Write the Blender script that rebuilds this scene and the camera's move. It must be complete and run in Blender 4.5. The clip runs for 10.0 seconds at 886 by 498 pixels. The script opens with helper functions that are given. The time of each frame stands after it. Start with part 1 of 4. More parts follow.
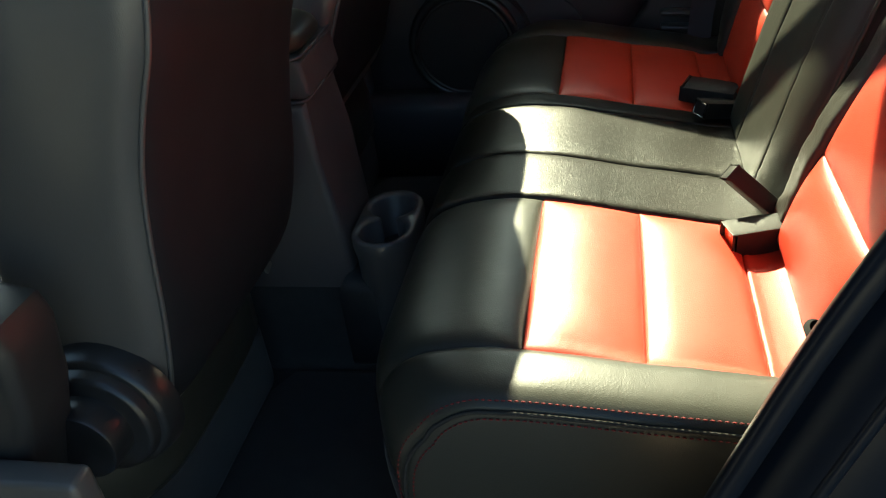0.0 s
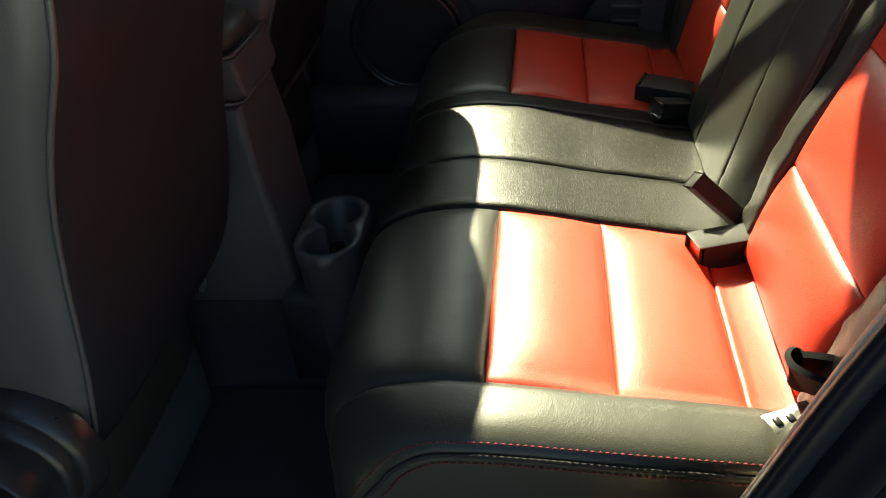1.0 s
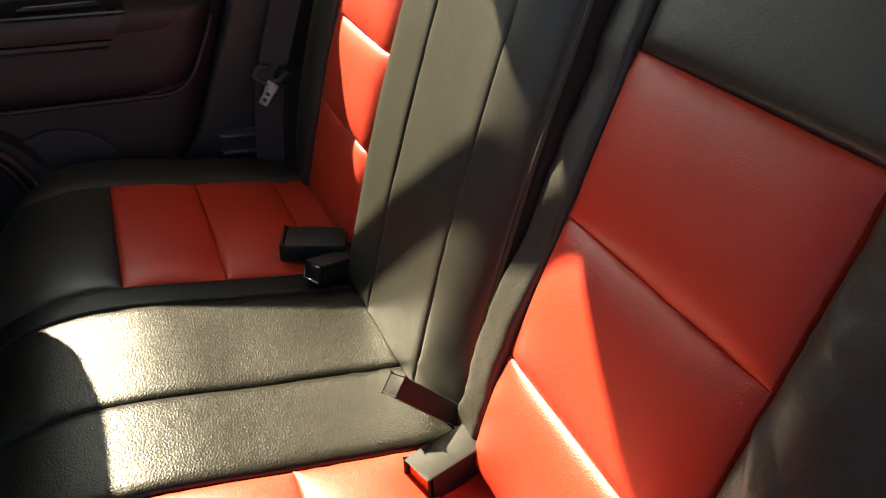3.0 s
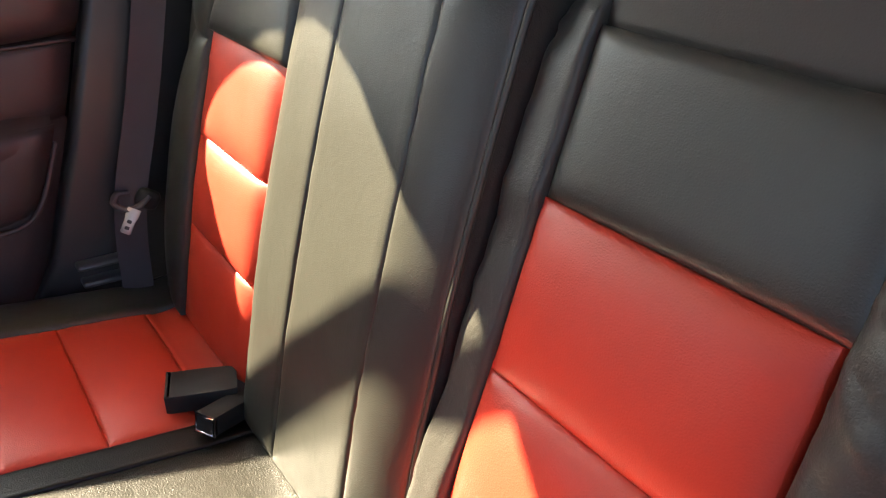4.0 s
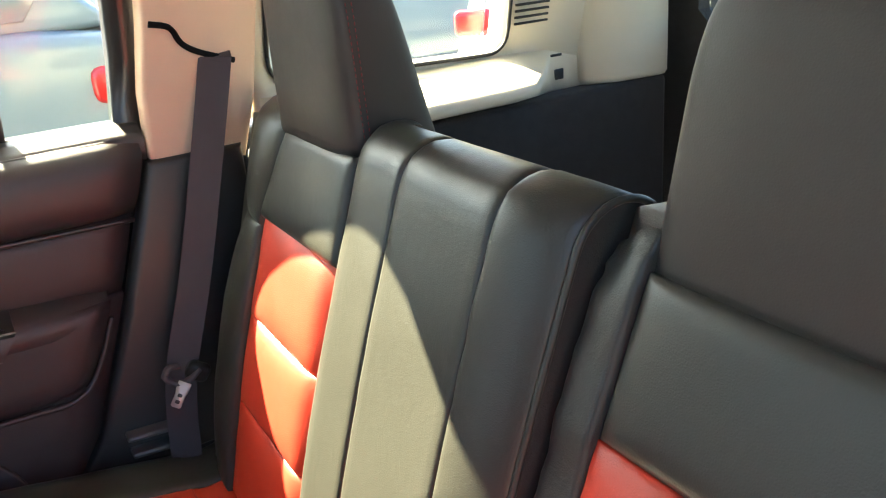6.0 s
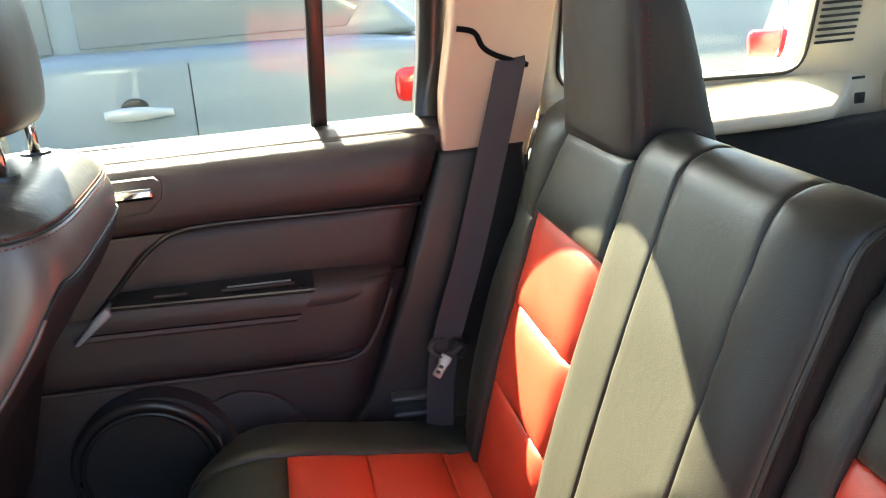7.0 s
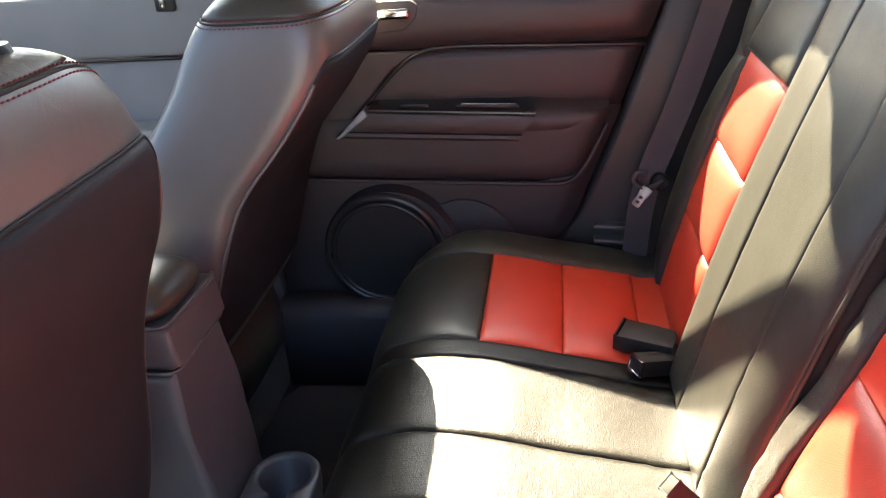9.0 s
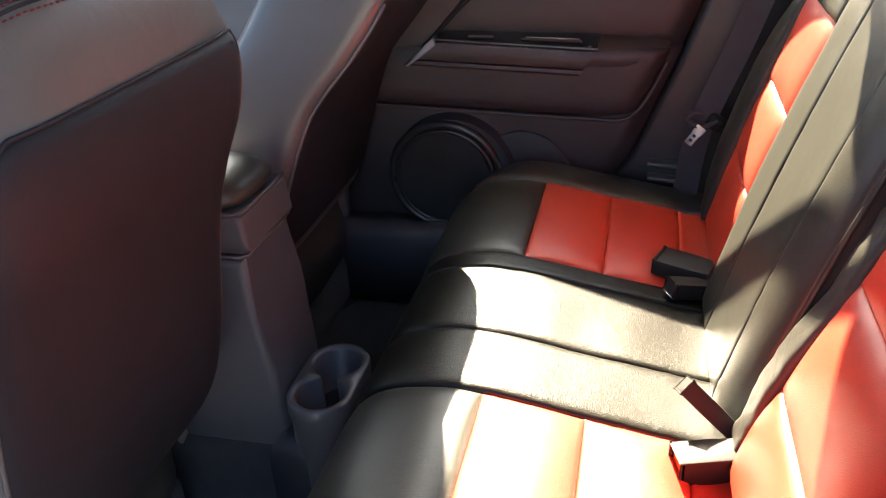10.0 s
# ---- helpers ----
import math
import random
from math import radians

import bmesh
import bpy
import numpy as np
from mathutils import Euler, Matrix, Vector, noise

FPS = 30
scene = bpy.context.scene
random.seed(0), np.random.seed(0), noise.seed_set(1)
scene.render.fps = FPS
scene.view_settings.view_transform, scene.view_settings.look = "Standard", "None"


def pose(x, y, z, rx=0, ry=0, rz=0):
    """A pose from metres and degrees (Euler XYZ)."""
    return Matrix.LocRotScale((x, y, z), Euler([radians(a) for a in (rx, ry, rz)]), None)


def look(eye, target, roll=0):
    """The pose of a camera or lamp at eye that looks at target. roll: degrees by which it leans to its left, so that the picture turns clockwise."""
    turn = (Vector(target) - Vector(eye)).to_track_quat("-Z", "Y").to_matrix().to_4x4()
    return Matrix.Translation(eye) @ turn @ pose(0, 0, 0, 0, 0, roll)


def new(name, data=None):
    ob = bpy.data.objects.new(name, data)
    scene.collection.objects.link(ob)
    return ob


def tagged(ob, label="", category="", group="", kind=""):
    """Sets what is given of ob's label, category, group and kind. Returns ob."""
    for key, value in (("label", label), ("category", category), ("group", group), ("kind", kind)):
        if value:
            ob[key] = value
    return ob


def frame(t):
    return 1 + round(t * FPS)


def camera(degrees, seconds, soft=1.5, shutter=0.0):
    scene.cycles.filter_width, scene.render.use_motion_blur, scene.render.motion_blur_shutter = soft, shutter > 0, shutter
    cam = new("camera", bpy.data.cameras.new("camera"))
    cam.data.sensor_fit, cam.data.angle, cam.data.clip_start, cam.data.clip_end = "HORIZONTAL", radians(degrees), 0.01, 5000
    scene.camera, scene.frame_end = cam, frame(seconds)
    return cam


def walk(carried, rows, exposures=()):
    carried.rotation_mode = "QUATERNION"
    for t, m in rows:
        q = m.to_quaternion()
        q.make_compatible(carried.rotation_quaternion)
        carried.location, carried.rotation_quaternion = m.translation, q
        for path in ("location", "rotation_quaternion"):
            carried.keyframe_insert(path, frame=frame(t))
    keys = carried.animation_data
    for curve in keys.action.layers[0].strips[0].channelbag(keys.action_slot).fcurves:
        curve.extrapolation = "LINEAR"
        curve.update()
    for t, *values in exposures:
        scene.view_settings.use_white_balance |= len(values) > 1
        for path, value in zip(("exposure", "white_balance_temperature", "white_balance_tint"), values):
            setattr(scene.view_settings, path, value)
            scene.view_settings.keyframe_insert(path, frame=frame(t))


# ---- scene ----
cam = camera(57.1, 10.0, soft=1.2)
METRES = 1.05
FIRST = pose(0.093, -1.127, 0.92, -32.5, 6.5, 10.0)
ROWS = [
    (0.0, 0.0, 0.0, 0.0, 0.0, 0.0, -0.0),
    (0.5, -0.0162, 0.0356, 0.0121, -1.64, -0.52, -1.02),
    (1.0, -0.0127, 0.069, 0.0378, -4.25, -1.24, 0.67),
    (1.5, -0.0056, 0.1287, 0.0677, -10.26, -0.21, 3.44),
    (2.0, 0.0097, 0.1868, 0.1083, -16.98, 0.34, 7.24),
    (2.5, 0.0232, 0.2531, 0.1578, -24.29, -0.09, 10.55),
    (4.0, 0.0516, 0.3425, 0.3086, -39.85, 0.12, 20.01),
    (4.5, 0.0827, 0.339, 0.3492, -45.02, 0.23, 23.49),
    (5.0, 0.0951, 0.3344, 0.3858, -46.55, 2.07, 24.0),
    (6.5, 0.0525, 0.3059, 0.399, -27.97, 11.69, 15.92),
    (7.0, 0.0322, 0.2843, 0.377, -19.6, 13.76, 10.18),
    (7.5, 0.0238, 0.2506, 0.3387, -12.37, 13.29, 5.41),
    (8.0, 0.0283, 0.2044, 0.2944, -9.03, 11.5, 3.2),
    (8.5, 0.0401, 0.1876, 0.2643, -6.73, 9.67, 1.49),
    (9.0, 0.0604, 0.1458, 0.2202, -3.64, 7.78, -0.52),
    (9.5, 0.0697, 0.1129, 0.1869, -0.87, 6.11, -2.79),
    (10.0, 0.0859, 0.07, 0.1524, 0.74, 4.49, -4.78),
]
walk(cam, [(t, FIRST @ pose(METRES * x, METRES * y, METRES * z, 90 + pitch, roll, yaw)) for t, x, y, z, yaw, pitch, roll in ROWS],
     exposures=[(0.0, 2.85, 6050, -6), (2.5, 2.7, 6700, 6), (3.8, 4.15, 6500, 16), (4.5, 4.7, 6450, 16), (5.0, 4.85, 6500, 14), (6.5, 4.65, 6200, 5), (8.0, 4.75, 6350, 15), (9.0, 4.7, 6350, 17), (10.0, 4.35, 6400, 18)])

# ---- world, sun, exposure ----
SUN_WAY = Vector((0.267, -1.0, -0.87)).normalized()
world = bpy.data.worlds.new("world")
scene.world = world
world.use_nodes = True
wn = world.node_tree.nodes
sky = wn.new("ShaderNodeTexSky")
sky.sky_type = "NISHITA"
sky.sun_disc = False
sky.dust_density, sky.ozone_density = 3.5, 1.5
sky.sun_elevation = math.asin(-SUN_WAY.z)
sky.sun_rotation = math.atan2(-SUN_WAY.x, -SUN_WAY.y)
wn["Background"].inputs["Strength"].default_value = 0.043
world.node_tree.links.new(sky.outputs["Color"], wn["Background"].inputs["Color"])
sun = new("sun", bpy.data.lights.new("sun", "SUN"))
sun.data.energy, sun.data.angle, sun.data.color = 4.8, radians(0.6), (1.0, 0.86, 0.57)
sun.matrix_world = look((0, 0, 0), SUN_WAY)


# ---- materials ----
def material(name, base, rough=0.5, metal=0.0, mottle=0.12, mottle_scale=9.0, grain=0.0, grain_scale=600.0, crease=0.0, coat=0.0, spec=0.5, sheen=0.0, wrinkle=0.0):
    """A surface with soft stains at one scale and fine relief at another."""
    m = bpy.data.materials.new(name)
    m.use_nodes = True
    n, l = m.node_tree.nodes, m.node_tree.links
    b = n["Principled BSDF"]
    b.inputs["Roughness"].default_value, b.inputs["Metallic"].default_value = rough, metal
    b.inputs["Specular IOR Level"].default_value = spec
    b.inputs["Coat Weight"].default_value = coat
    b.inputs["Sheen Weight"].default_value = sheen
    tc = n.new("ShaderNodeTexCoord")
    no = n.new("ShaderNodeTexNoise")
    no.inputs["Scale"].default_value, no.inputs["Detail"].default_value = mottle_scale, 6
    l.new(tc.outputs["Object"], no.inputs["Vector"])
    ramp = n.new("ShaderNodeMapRange")
    ramp.inputs["From Min"].default_value, ramp.inputs["From Max"].default_value = 0.15, 0.85
    ramp.inputs["To Min"].default_value, ramp.inputs["To Max"].default_value = 1 - mottle, 1 + mottle
    l.new(no.outputs["Fac"], ramp.inputs["Value"])
    mix = n.new("ShaderNodeVectorMath")
    mix.operation = "SCALE"
    mix.inputs[0].default_value = base
    l.new(ramp.outputs["Result"], mix.inputs["Scale"])
    l.new(mix.outputs["Vector"], b.inputs["Base Color"])
    wide = n.new("ShaderNodeTexNoise")
    wide.inputs["Scale"].default_value, wide.inputs["Detail"].default_value = mottle_scale * 2.3, 2
    l.new(tc.outputs["Object"], wide.inputs["Vector"])
    rr = n.new("ShaderNodeMapRange")
    rr.inputs["From Min"].default_value, rr.inputs["From Max"].default_value = 0.1, 0.9
    rr.inputs["To Min"].default_value, rr.inputs["To Max"].default_value = max(0.02, rough - 0.05), rough + 0.05
    l.new(wide.outputs["Fac"], rr.inputs["Value"])
    l.new(rr.outputs["Result"], b.inputs["Roughness"])
    if grain or crease:
        vo = n.new("ShaderNodeTexVoronoi")
        vo.feature = "DISTANCE_TO_EDGE"
        vo.inputs["Scale"].default_value = grain_scale
        l.new(tc.outputs["Object"], vo.inputs["Vector"])
        cr = n.new("ShaderNodeTexNoise")
        cr.inputs["Scale"].default_value, cr.inputs["Detail"].default_value = 38, 3
        cr.inputs["Distortion"].default_value = 1.2
        l.new(tc.outputs["Object"], cr.inputs["Vector"])
        mp = n.new("ShaderNodeMapping")
        mp.inputs["Scale"].default_value = (45, 22, 120)
        l.new(tc.outputs["Object"], mp.inputs["Vector"])
        wr = n.new("ShaderNodeTexNoise")
        wr.inputs["Scale"].default_value, wr.inputs["Detail"].default_value, wr.inputs["Distortion"].default_value = 1.0, 3, 0.8
        l.new(mp.outputs["Vector"], wr.inputs["Vector"])
        b3 = n.new("ShaderNodeBump")
        b3.inputs["Strength"].default_value, b3.inputs["Distance"].default_value = wrinkle, 0.003
        l.new(wr.outputs["Fac"], b3.inputs["Height"])
        b1, b2 = n.new("ShaderNodeBump"), n.new("ShaderNodeBump")
        l.new(b3.outputs["Normal"], b2.inputs["Normal"])
        b1.inputs["Strength"].default_value, b1.inputs["Distance"].default_value = grain, 0.0008
        b2.inputs["Strength"].default_value, b2.inputs["Distance"].default_value = crease, 0.004
        l.new(vo.outputs["Distance"], b1.inputs["Height"])
        l.new(cr.outputs["Fac"], b2.inputs["Height"])
        l.new(b2.outputs["Normal"], b1.inputs["Normal"])
        l.new(b1.outputs["Normal"], b.inputs["Normal"])
    return m


BLACK = material("black leather", (0.029, 0.0295, 0.0245), 0.38, grain=0.27, grain_scale=420, crease=0.07, mottle=0.10, spec=0.40)
HEADLEATHER = material("brown black leather", (0.031, 0.027, 0.024), 0.45, grain=0.20, grain_scale=420, crease=0.06, mottle=0.10, spec=0.32)
GRAINED = material("coarse grained black leather", (0.0070, 0.0068, 0.0046), 0.36, grain=0.65, grain_scale=330, crease=0.10, mottle=0.16, mottle_scale=60, spec=0.28)
CREASED = material("creased black leather", (0.037, 0.0365, 0.032), 0.38, grain=0.32, grain_scale=420, crease=0.25, wrinkle=0.08, mottle=0.14, spec=0.30)
BACKCLOTH = material("dark seat back cover", (0.010, 0.012, 0.016), 0.6, grain=0.4, grain_scale=700, mottle=0.14, mottle_scale=7, spec=0.25)
VINYL = material("charcoal seat back vinyl", (0.080, 0.076, 0.072), 0.36, grain=0.18, grain_scale=500, crease=0.10, mottle=0.10, mottle_scale=6, spec=0.65)
RED = material("red leather", (0.44, 0.034, 0.015), 0.44, grain=0.34, grain_scale=420, crease=0.05, wrinkle=0.04, spec=0.44, mottle=0.06)
THREAD = material("red thread", (0.15, 0.012, 0.014), 0.75, mottle=0.2, mottle_scale=200)
PIPING = material("black thread", (0.012, 0.012, 0.012), 0.8)
PLASTIC = material("black grained plastic", (0.026, 0.026, 0.030), 0.5, grain=0.5, grain_scale=900, mottle=0.08)
CONSOLE = material("dark grey console plastic", (0.060, 0.057, 0.063), 0.42, grain=0.5, grain_scale=900, mottle=0.08)
# Front door trim: its paleness stands in for stronger light near the windscreen.
DOORGREY_LIT = material("grey front door plastic, paled as if lit", (0.17, 0.17, 0.17), 0.42, grain=0.5, grain_scale=800, mottle=0.08)
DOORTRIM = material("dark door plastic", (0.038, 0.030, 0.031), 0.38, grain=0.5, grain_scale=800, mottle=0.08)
HOLDER = material("satin black plastic", (0.062, 0.062, 0.066), 0.36, mottle=0.08, grain=0.15, grain_scale=900)
TRIMBLACK = material("black moulded side trim", (0.022, 0.022, 0.023), 0.42, mottle=0.1, spec=0.45)
SMOOTH = material("smooth black plastic", (0.018, 0.018, 0.019), 0.3, mottle=0.05)
CARPET = material("black carpet", (0.018, 0.018, 0.020), 0.95, grain=1.0, grain_scale=700, mottle=0.35, mottle_scale=40, sheen=0.1)
RUBBER = material("black rubber seal", (0.015, 0.015, 0.016), 0.6, mottle=0.2)
BEIGE = material("beige trim plastic", (0.60, 0.44, 0.33), 0.62, spec=0.25, grain=0.35, grain_scale=900, mottle=0.05)
PALETRIM = material("pale cargo trim plastic", (0.60, 0.56, 0.46), 0.6, spec=0.25, grain=0.35, grain_scale=900, mottle=0.05)
HEADLINER = material("beige headliner cloth", (0.46, 0.41, 0.34), 0.95, grain=0.5, grain_scale=900, mottle=0.05)
CHROME = material("chrome", (0.75, 0.75, 0.76), 0.12, metal=1.0, mottle=0.03)
STEEL = material("brushed steel", (0.42, 0.41, 0.39), 0.5, metal=1.0, mottle=0.08)
WEBBING = material("dark seat belt webbing", (0.055, 0.045, 0.052), 0.75, grain=0.8, grain_scale=1200, mottle=0.1)
BELTGUIDE = material("black belt guide", (0.006, 0.006, 0.007), 0.8, mottle=0.1, spec=0.1)
BUCKLE = material("matt black buckle plastic", (0.016, 0.016, 0.015), 0.5, spec=0.25, grain=0.3, grain_scale=1200, mottle=0.08)
BUTTON = material("red buckle button", (0.80, 0.12, 0.02), 0.35, mottle=0.03)
PAINT = material("dark body paint", (0.004, 0.006, 0.011), 0.35, spec=0.25, mottle=0.05)
GRILLE = material("speaker mesh", (0.010, 0.010, 0.010), 0.7, grain=1.0, grain_scale=500, mottle=0.1)
BLUEPAINT = material("blue grey car paint", (0.24, 0.285, 0.33), 0.35, coat=0.3, mottle=0.04, mottle_scale=3)
WHITEPAINT = material("white car paint", (0.52, 0.53, 0.54), 0.3, coat=0.8, mottle=0.03)
# Parked cars' windows: the reflected sky is put in as a pale grey base.
SKYGLASS = material("car window with reflection painted grey", (0.26, 0.28, 0.29), 0.10, mottle=0.1, coat=1.0)
LAMPRED = material("red lamp lens", (0.65, 0.02, 0.02), 0.15, coat=1.0, mottle=0.1)
ASPHALT = material("pale worn paving", (0.19, 0.185, 0.175), 0.9, grain=1.0, grain_scale=120, mottle=0.3, mottle_scale=2)
RENDERED = material("grey rendered wall", (0.36, 0.36, 0.35), 0.9, grain=0.4, grain_scale=60, mottle=0.12, mottle_scale=1.5)


def glass_material():
    """Thin window glass: clear with a greenish tint, and a faint mirror that grows at a slant."""
    m = bpy.data.materials.new("window glass")
    m.use_nodes = True
    n, l = m.node_tree.nodes, m.node_tree.links
    n.remove(n["Principled BSDF"])
    clear, shine, both, fres = n.new("ShaderNodeBsdfTransparent"), n.new("ShaderNodeBsdfGlossy"), n.new("ShaderNodeMixShader"), n.new("ShaderNodeFresnel")
    clear.inputs["Color"].default_value = (0.86, 0.93, 0.92, 1)
    shine.inputs["Roughness"].default_value = 0.01
    fres.inputs["IOR"].default_value = 1.3
    l.new(fres.outputs["Fac"], both.inputs["Fac"])
    l.new(clear.outputs["BSDF"], both.inputs[1])
    l.new(shine.outputs["BSDF"], both.inputs[2])
    l.new(both.outputs["Shader"], n["Material Output"].inputs["Surface"])
    return m


GLASS = glass_material()


# ---- building helpers ----
def thing(name, label, category, group="", kind="", at=(0, 0, 0)):
    ob = new(name)
    ob.location = at
    return tagged(ob, label, category, group, kind)


def part(name, bm, mat, parent=None, label="", smooth=True):
    me = bpy.data.meshes.new(name)
    bmesh.ops.recalc_face_normals(bm, faces=bm.faces[:])
    bm.to_mesh(me)
    bm.free()
    me.materials.append(mat)
    if smooth:
        me.polygons.foreach_set("use_smooth", [True] * len(me.polygons))
    ob = new(name, me)
    if parent is not None:
        ob.parent = parent
    if label:
        ob["label"] = label
    return ob


def sharp(bm, degrees=40):
    """Marks edges sharper than that, so that smooth shading stops at them."""
    lim = radians(degrees)
    for e in bm.edges:
        if len(e.link_faces) == 2 and e.calc_face_angle(0) > lim:
            e.smooth = False
    return bm


def rbox(c, size, r=0.01, seg=2, m=None, bm=None):
    """A rounded box."""
    bm2 = bmesh.new()
    bmesh.ops.create_cube(bm2, size=1, matrix=Matrix.Diagonal((*size, 1)))
    if r:
        bmesh.ops.bevel(bm2, geom=bm2.edges[:], offset=min(r, min(size) * 0.49), segments=seg, profile=0.5, affect="EDGES")
    bmesh.ops.transform(bm2, matrix=Matrix.Translation(c) @ (m or Matrix()), verts=bm2.verts[:])
    if bm is None:
        return bm2
    me = bpy.data.meshes.new("tmp")
    bm2.to_mesh(me)
    bm2.free()
    bm.from_mesh(me)
    bpy.data.meshes.remove(me)
    return bm


def smooth_line(pts, per=8):
    """Catmull-Rom through the points."""
    p = [Vector(q) for q in pts]
    p = [p[0] * 2 - p[1]] + p + [p[-1] * 2 - p[-2]]
    out = []
    for i in range(1, len(p) - 2):
        a, b, c, d = p[i - 1], p[i], p[i + 1], p[i + 2]
        for k in range(per):
            t = k / per
            out.append(0.5 * ((2 * b) + (c - a) * t + (2 * a - 5 * b + 4 * c - d) * t * t + (3 * b - a - 3 * c + d) * t ** 3))
    out.append(p[-2])
    return out


def tube(pts, r, n=8, bm=None, flat=1.0, up=(0, 0, 1)):
    """A round or flattened cord along the points."""
    bm = bm or bmesh.new()
    pts = [Vector(p) for p in pts]
    rings = []
    for i, p in enumerate(pts):
        d = (pts[min(i + 1, len(pts) - 1)] - pts[max(i - 1, 0)]).normalized()
        a = d.cross(Vector(up))
        a = a.normalized() if a.length > 1e-4 else Vector((1, 0, 0))
        b = a.cross(d)
        rings.append([bm.verts.new(p + a * math.cos(2 * math.pi * k / n) * r + b * math.sin(2 * math.pi * k / n) * r * flat) for k in range(n)])
    for q, w in zip(rings, rings[1:]):
        for k in range(n):
            bm.faces.new((q[k], q[(k + 1) % n], w[(k + 1) % n], w[k]))
    bm.faces.new(rings[0][::-1])
    bm.faces.new(rings[-1])
    return bm


def loft(rings, cap=True, bm=None):
    bm = bm or bmesh.new()
    vs = [[bm.verts.new(p) for p in r] for r in rings]
    n = len(vs[0])
    for q, w in zip(vs, vs[1:]):
        for k in range(n):
            bm.faces.new((q[k], q[(k + 1) % n], w[(k + 1) % n], w[k]))
    if cap:
        bm.faces.new(vs[0][::-1])
        bm.faces.new(vs[-1])
    return bm


def prism(outline, to3, lo, hi, r=0.0, seg=2):
    """A plate of the outline (2D), from depth lo to hi; to3(a, b, depth) places it."""
    bm = bmesh.new()
    f = bm.faces.new([bm.verts.new(to3(a, b, lo)) for a, b in outline])
    g = bmesh.ops.extrude_face_region(bm, geom=[f])
    top = [x for x in g["geom"] if isinstance(x, bmesh.types.BMVert)]
    shift = Vector(to3(outline[0][0], outline[0][1], hi)) - Vector(to3(outline[0][0], outline[0][1], lo))
    for v in top:
        v.co += shift
    if r:
        bmesh.ops.bevel(bm, geom=[e for e in bm.edges if e.calc_face_angle(0) > 0.5], offset=r, segments=seg, profile=0.5, affect="EDGES")
    return bm


def frame_ring(inner, outer, to3, lo, hi):
    """A frame between two loops of the same count, with thickness."""
    bm = bmesh.new()
    n = len(inner)
    loops = [[bm.verts.new(to3(a, b, d)) for a, b in loop] for loop, d in ((inner, lo), (outer, lo), (outer, hi), (inner, hi))]
    for q, w in zip(loops, loops[1:] + loops[:1]):
        for k in range(n):
            bm.faces.new((q[k], q[(k + 1) % n], w[(k + 1) % n], w[k]))
    return bm


def quilt(S, u0, u1, v0, v1, nu, nv, puff=0.008, dip=0.004, thick=0.018, power=9, wave=0.0, seed=0, pucker=0.0, pillow=0.0):
    """An upholstered panel over the surface S(u, v): swollen in the middle, drawn in at its seams, with a turned-in border."""
    bm = bmesh.new()

    def normal(u, v):
        e = 0.002
        a = Vector(S(u + e, v)) - Vector(S(u - e, v))
        b = Vector(S(u, v + e)) - Vector(S(u, v - e))
        return a.cross(b).normalized()

    def ease(k, n):
        c = math.cos(math.pi * k / n)
        return 0.5 - 0.5 * c * (1.35 - 0.35 * abs(c))

    grid = []
    for i in range(nu + 1):
        row = []
        for j in range(nv + 1):
            a, b = ease(i, nu), ease(j, nv)
            u, v = u0 + (u1 - u0) * a, v0 + (v1 - v0) * b
            h = puff * (1 - abs(2 * a - 1) ** power) * (1 - abs(2 * b - 1) ** power) - dip * (1 - (1 - abs(2 * a - 1) ** 50) * (1 - abs(2 * b - 1) ** 50))
            if pillow:
                h += pillow * 4 * a * (1 - a) * (1 - abs(2 * b - 1) ** 6)
            if wave:
                h += wave * noise.noise(Vector((u * 14 + seed, v * 9, seed))) + wave * 0.5 * noise.noise(Vector((u * 42 + seed, v * 23, seed)))
            if pucker:
                near = max(math.exp(-min(a, 1 - a) * abs(u1 - u0) / 0.012) * noise.noise(Vector((v * 75, seed, 0.3))), math.exp(-min(b, 1 - b) * abs(v1 - v0) / 0.012) * noise.noise(Vector((u * 75, seed, 7.3))))
                h += pucker * near
            row.append((Vector(S(u, v)), normal(u, v), h))
        grid.append(row)
    vs = [[bm.verts.new(p + n * h) for p, n, h in row] for row in grid]
    for i in range(nu):
        for j in range(nv):
            bm.faces.new((vs[i][j], vs[i + 1][j], vs[i + 1][j + 1], vs[i][j + 1]))
    rim = [(i, 0) for i in range(nu + 1)] + [(nu, j) for j in range(1, nv + 1)] + [(i, nv) for i in range(nu - 1, -1, -1)] + [(0, j) for j in range(nv - 1, 0, -1)]
    low = [bm.verts.new(grid[i][j][0] - grid[i][j][1] * thick) for i, j in rim]
    for k in range(len(rim)):
        a, b = rim[k], rim[(k + 1) % len(rim)]
        bm.faces.new((vs[a[0]][a[1]], vs[b[0]][b[1]], low[(k + 1) % len(rim)], low[k]))
    return bm


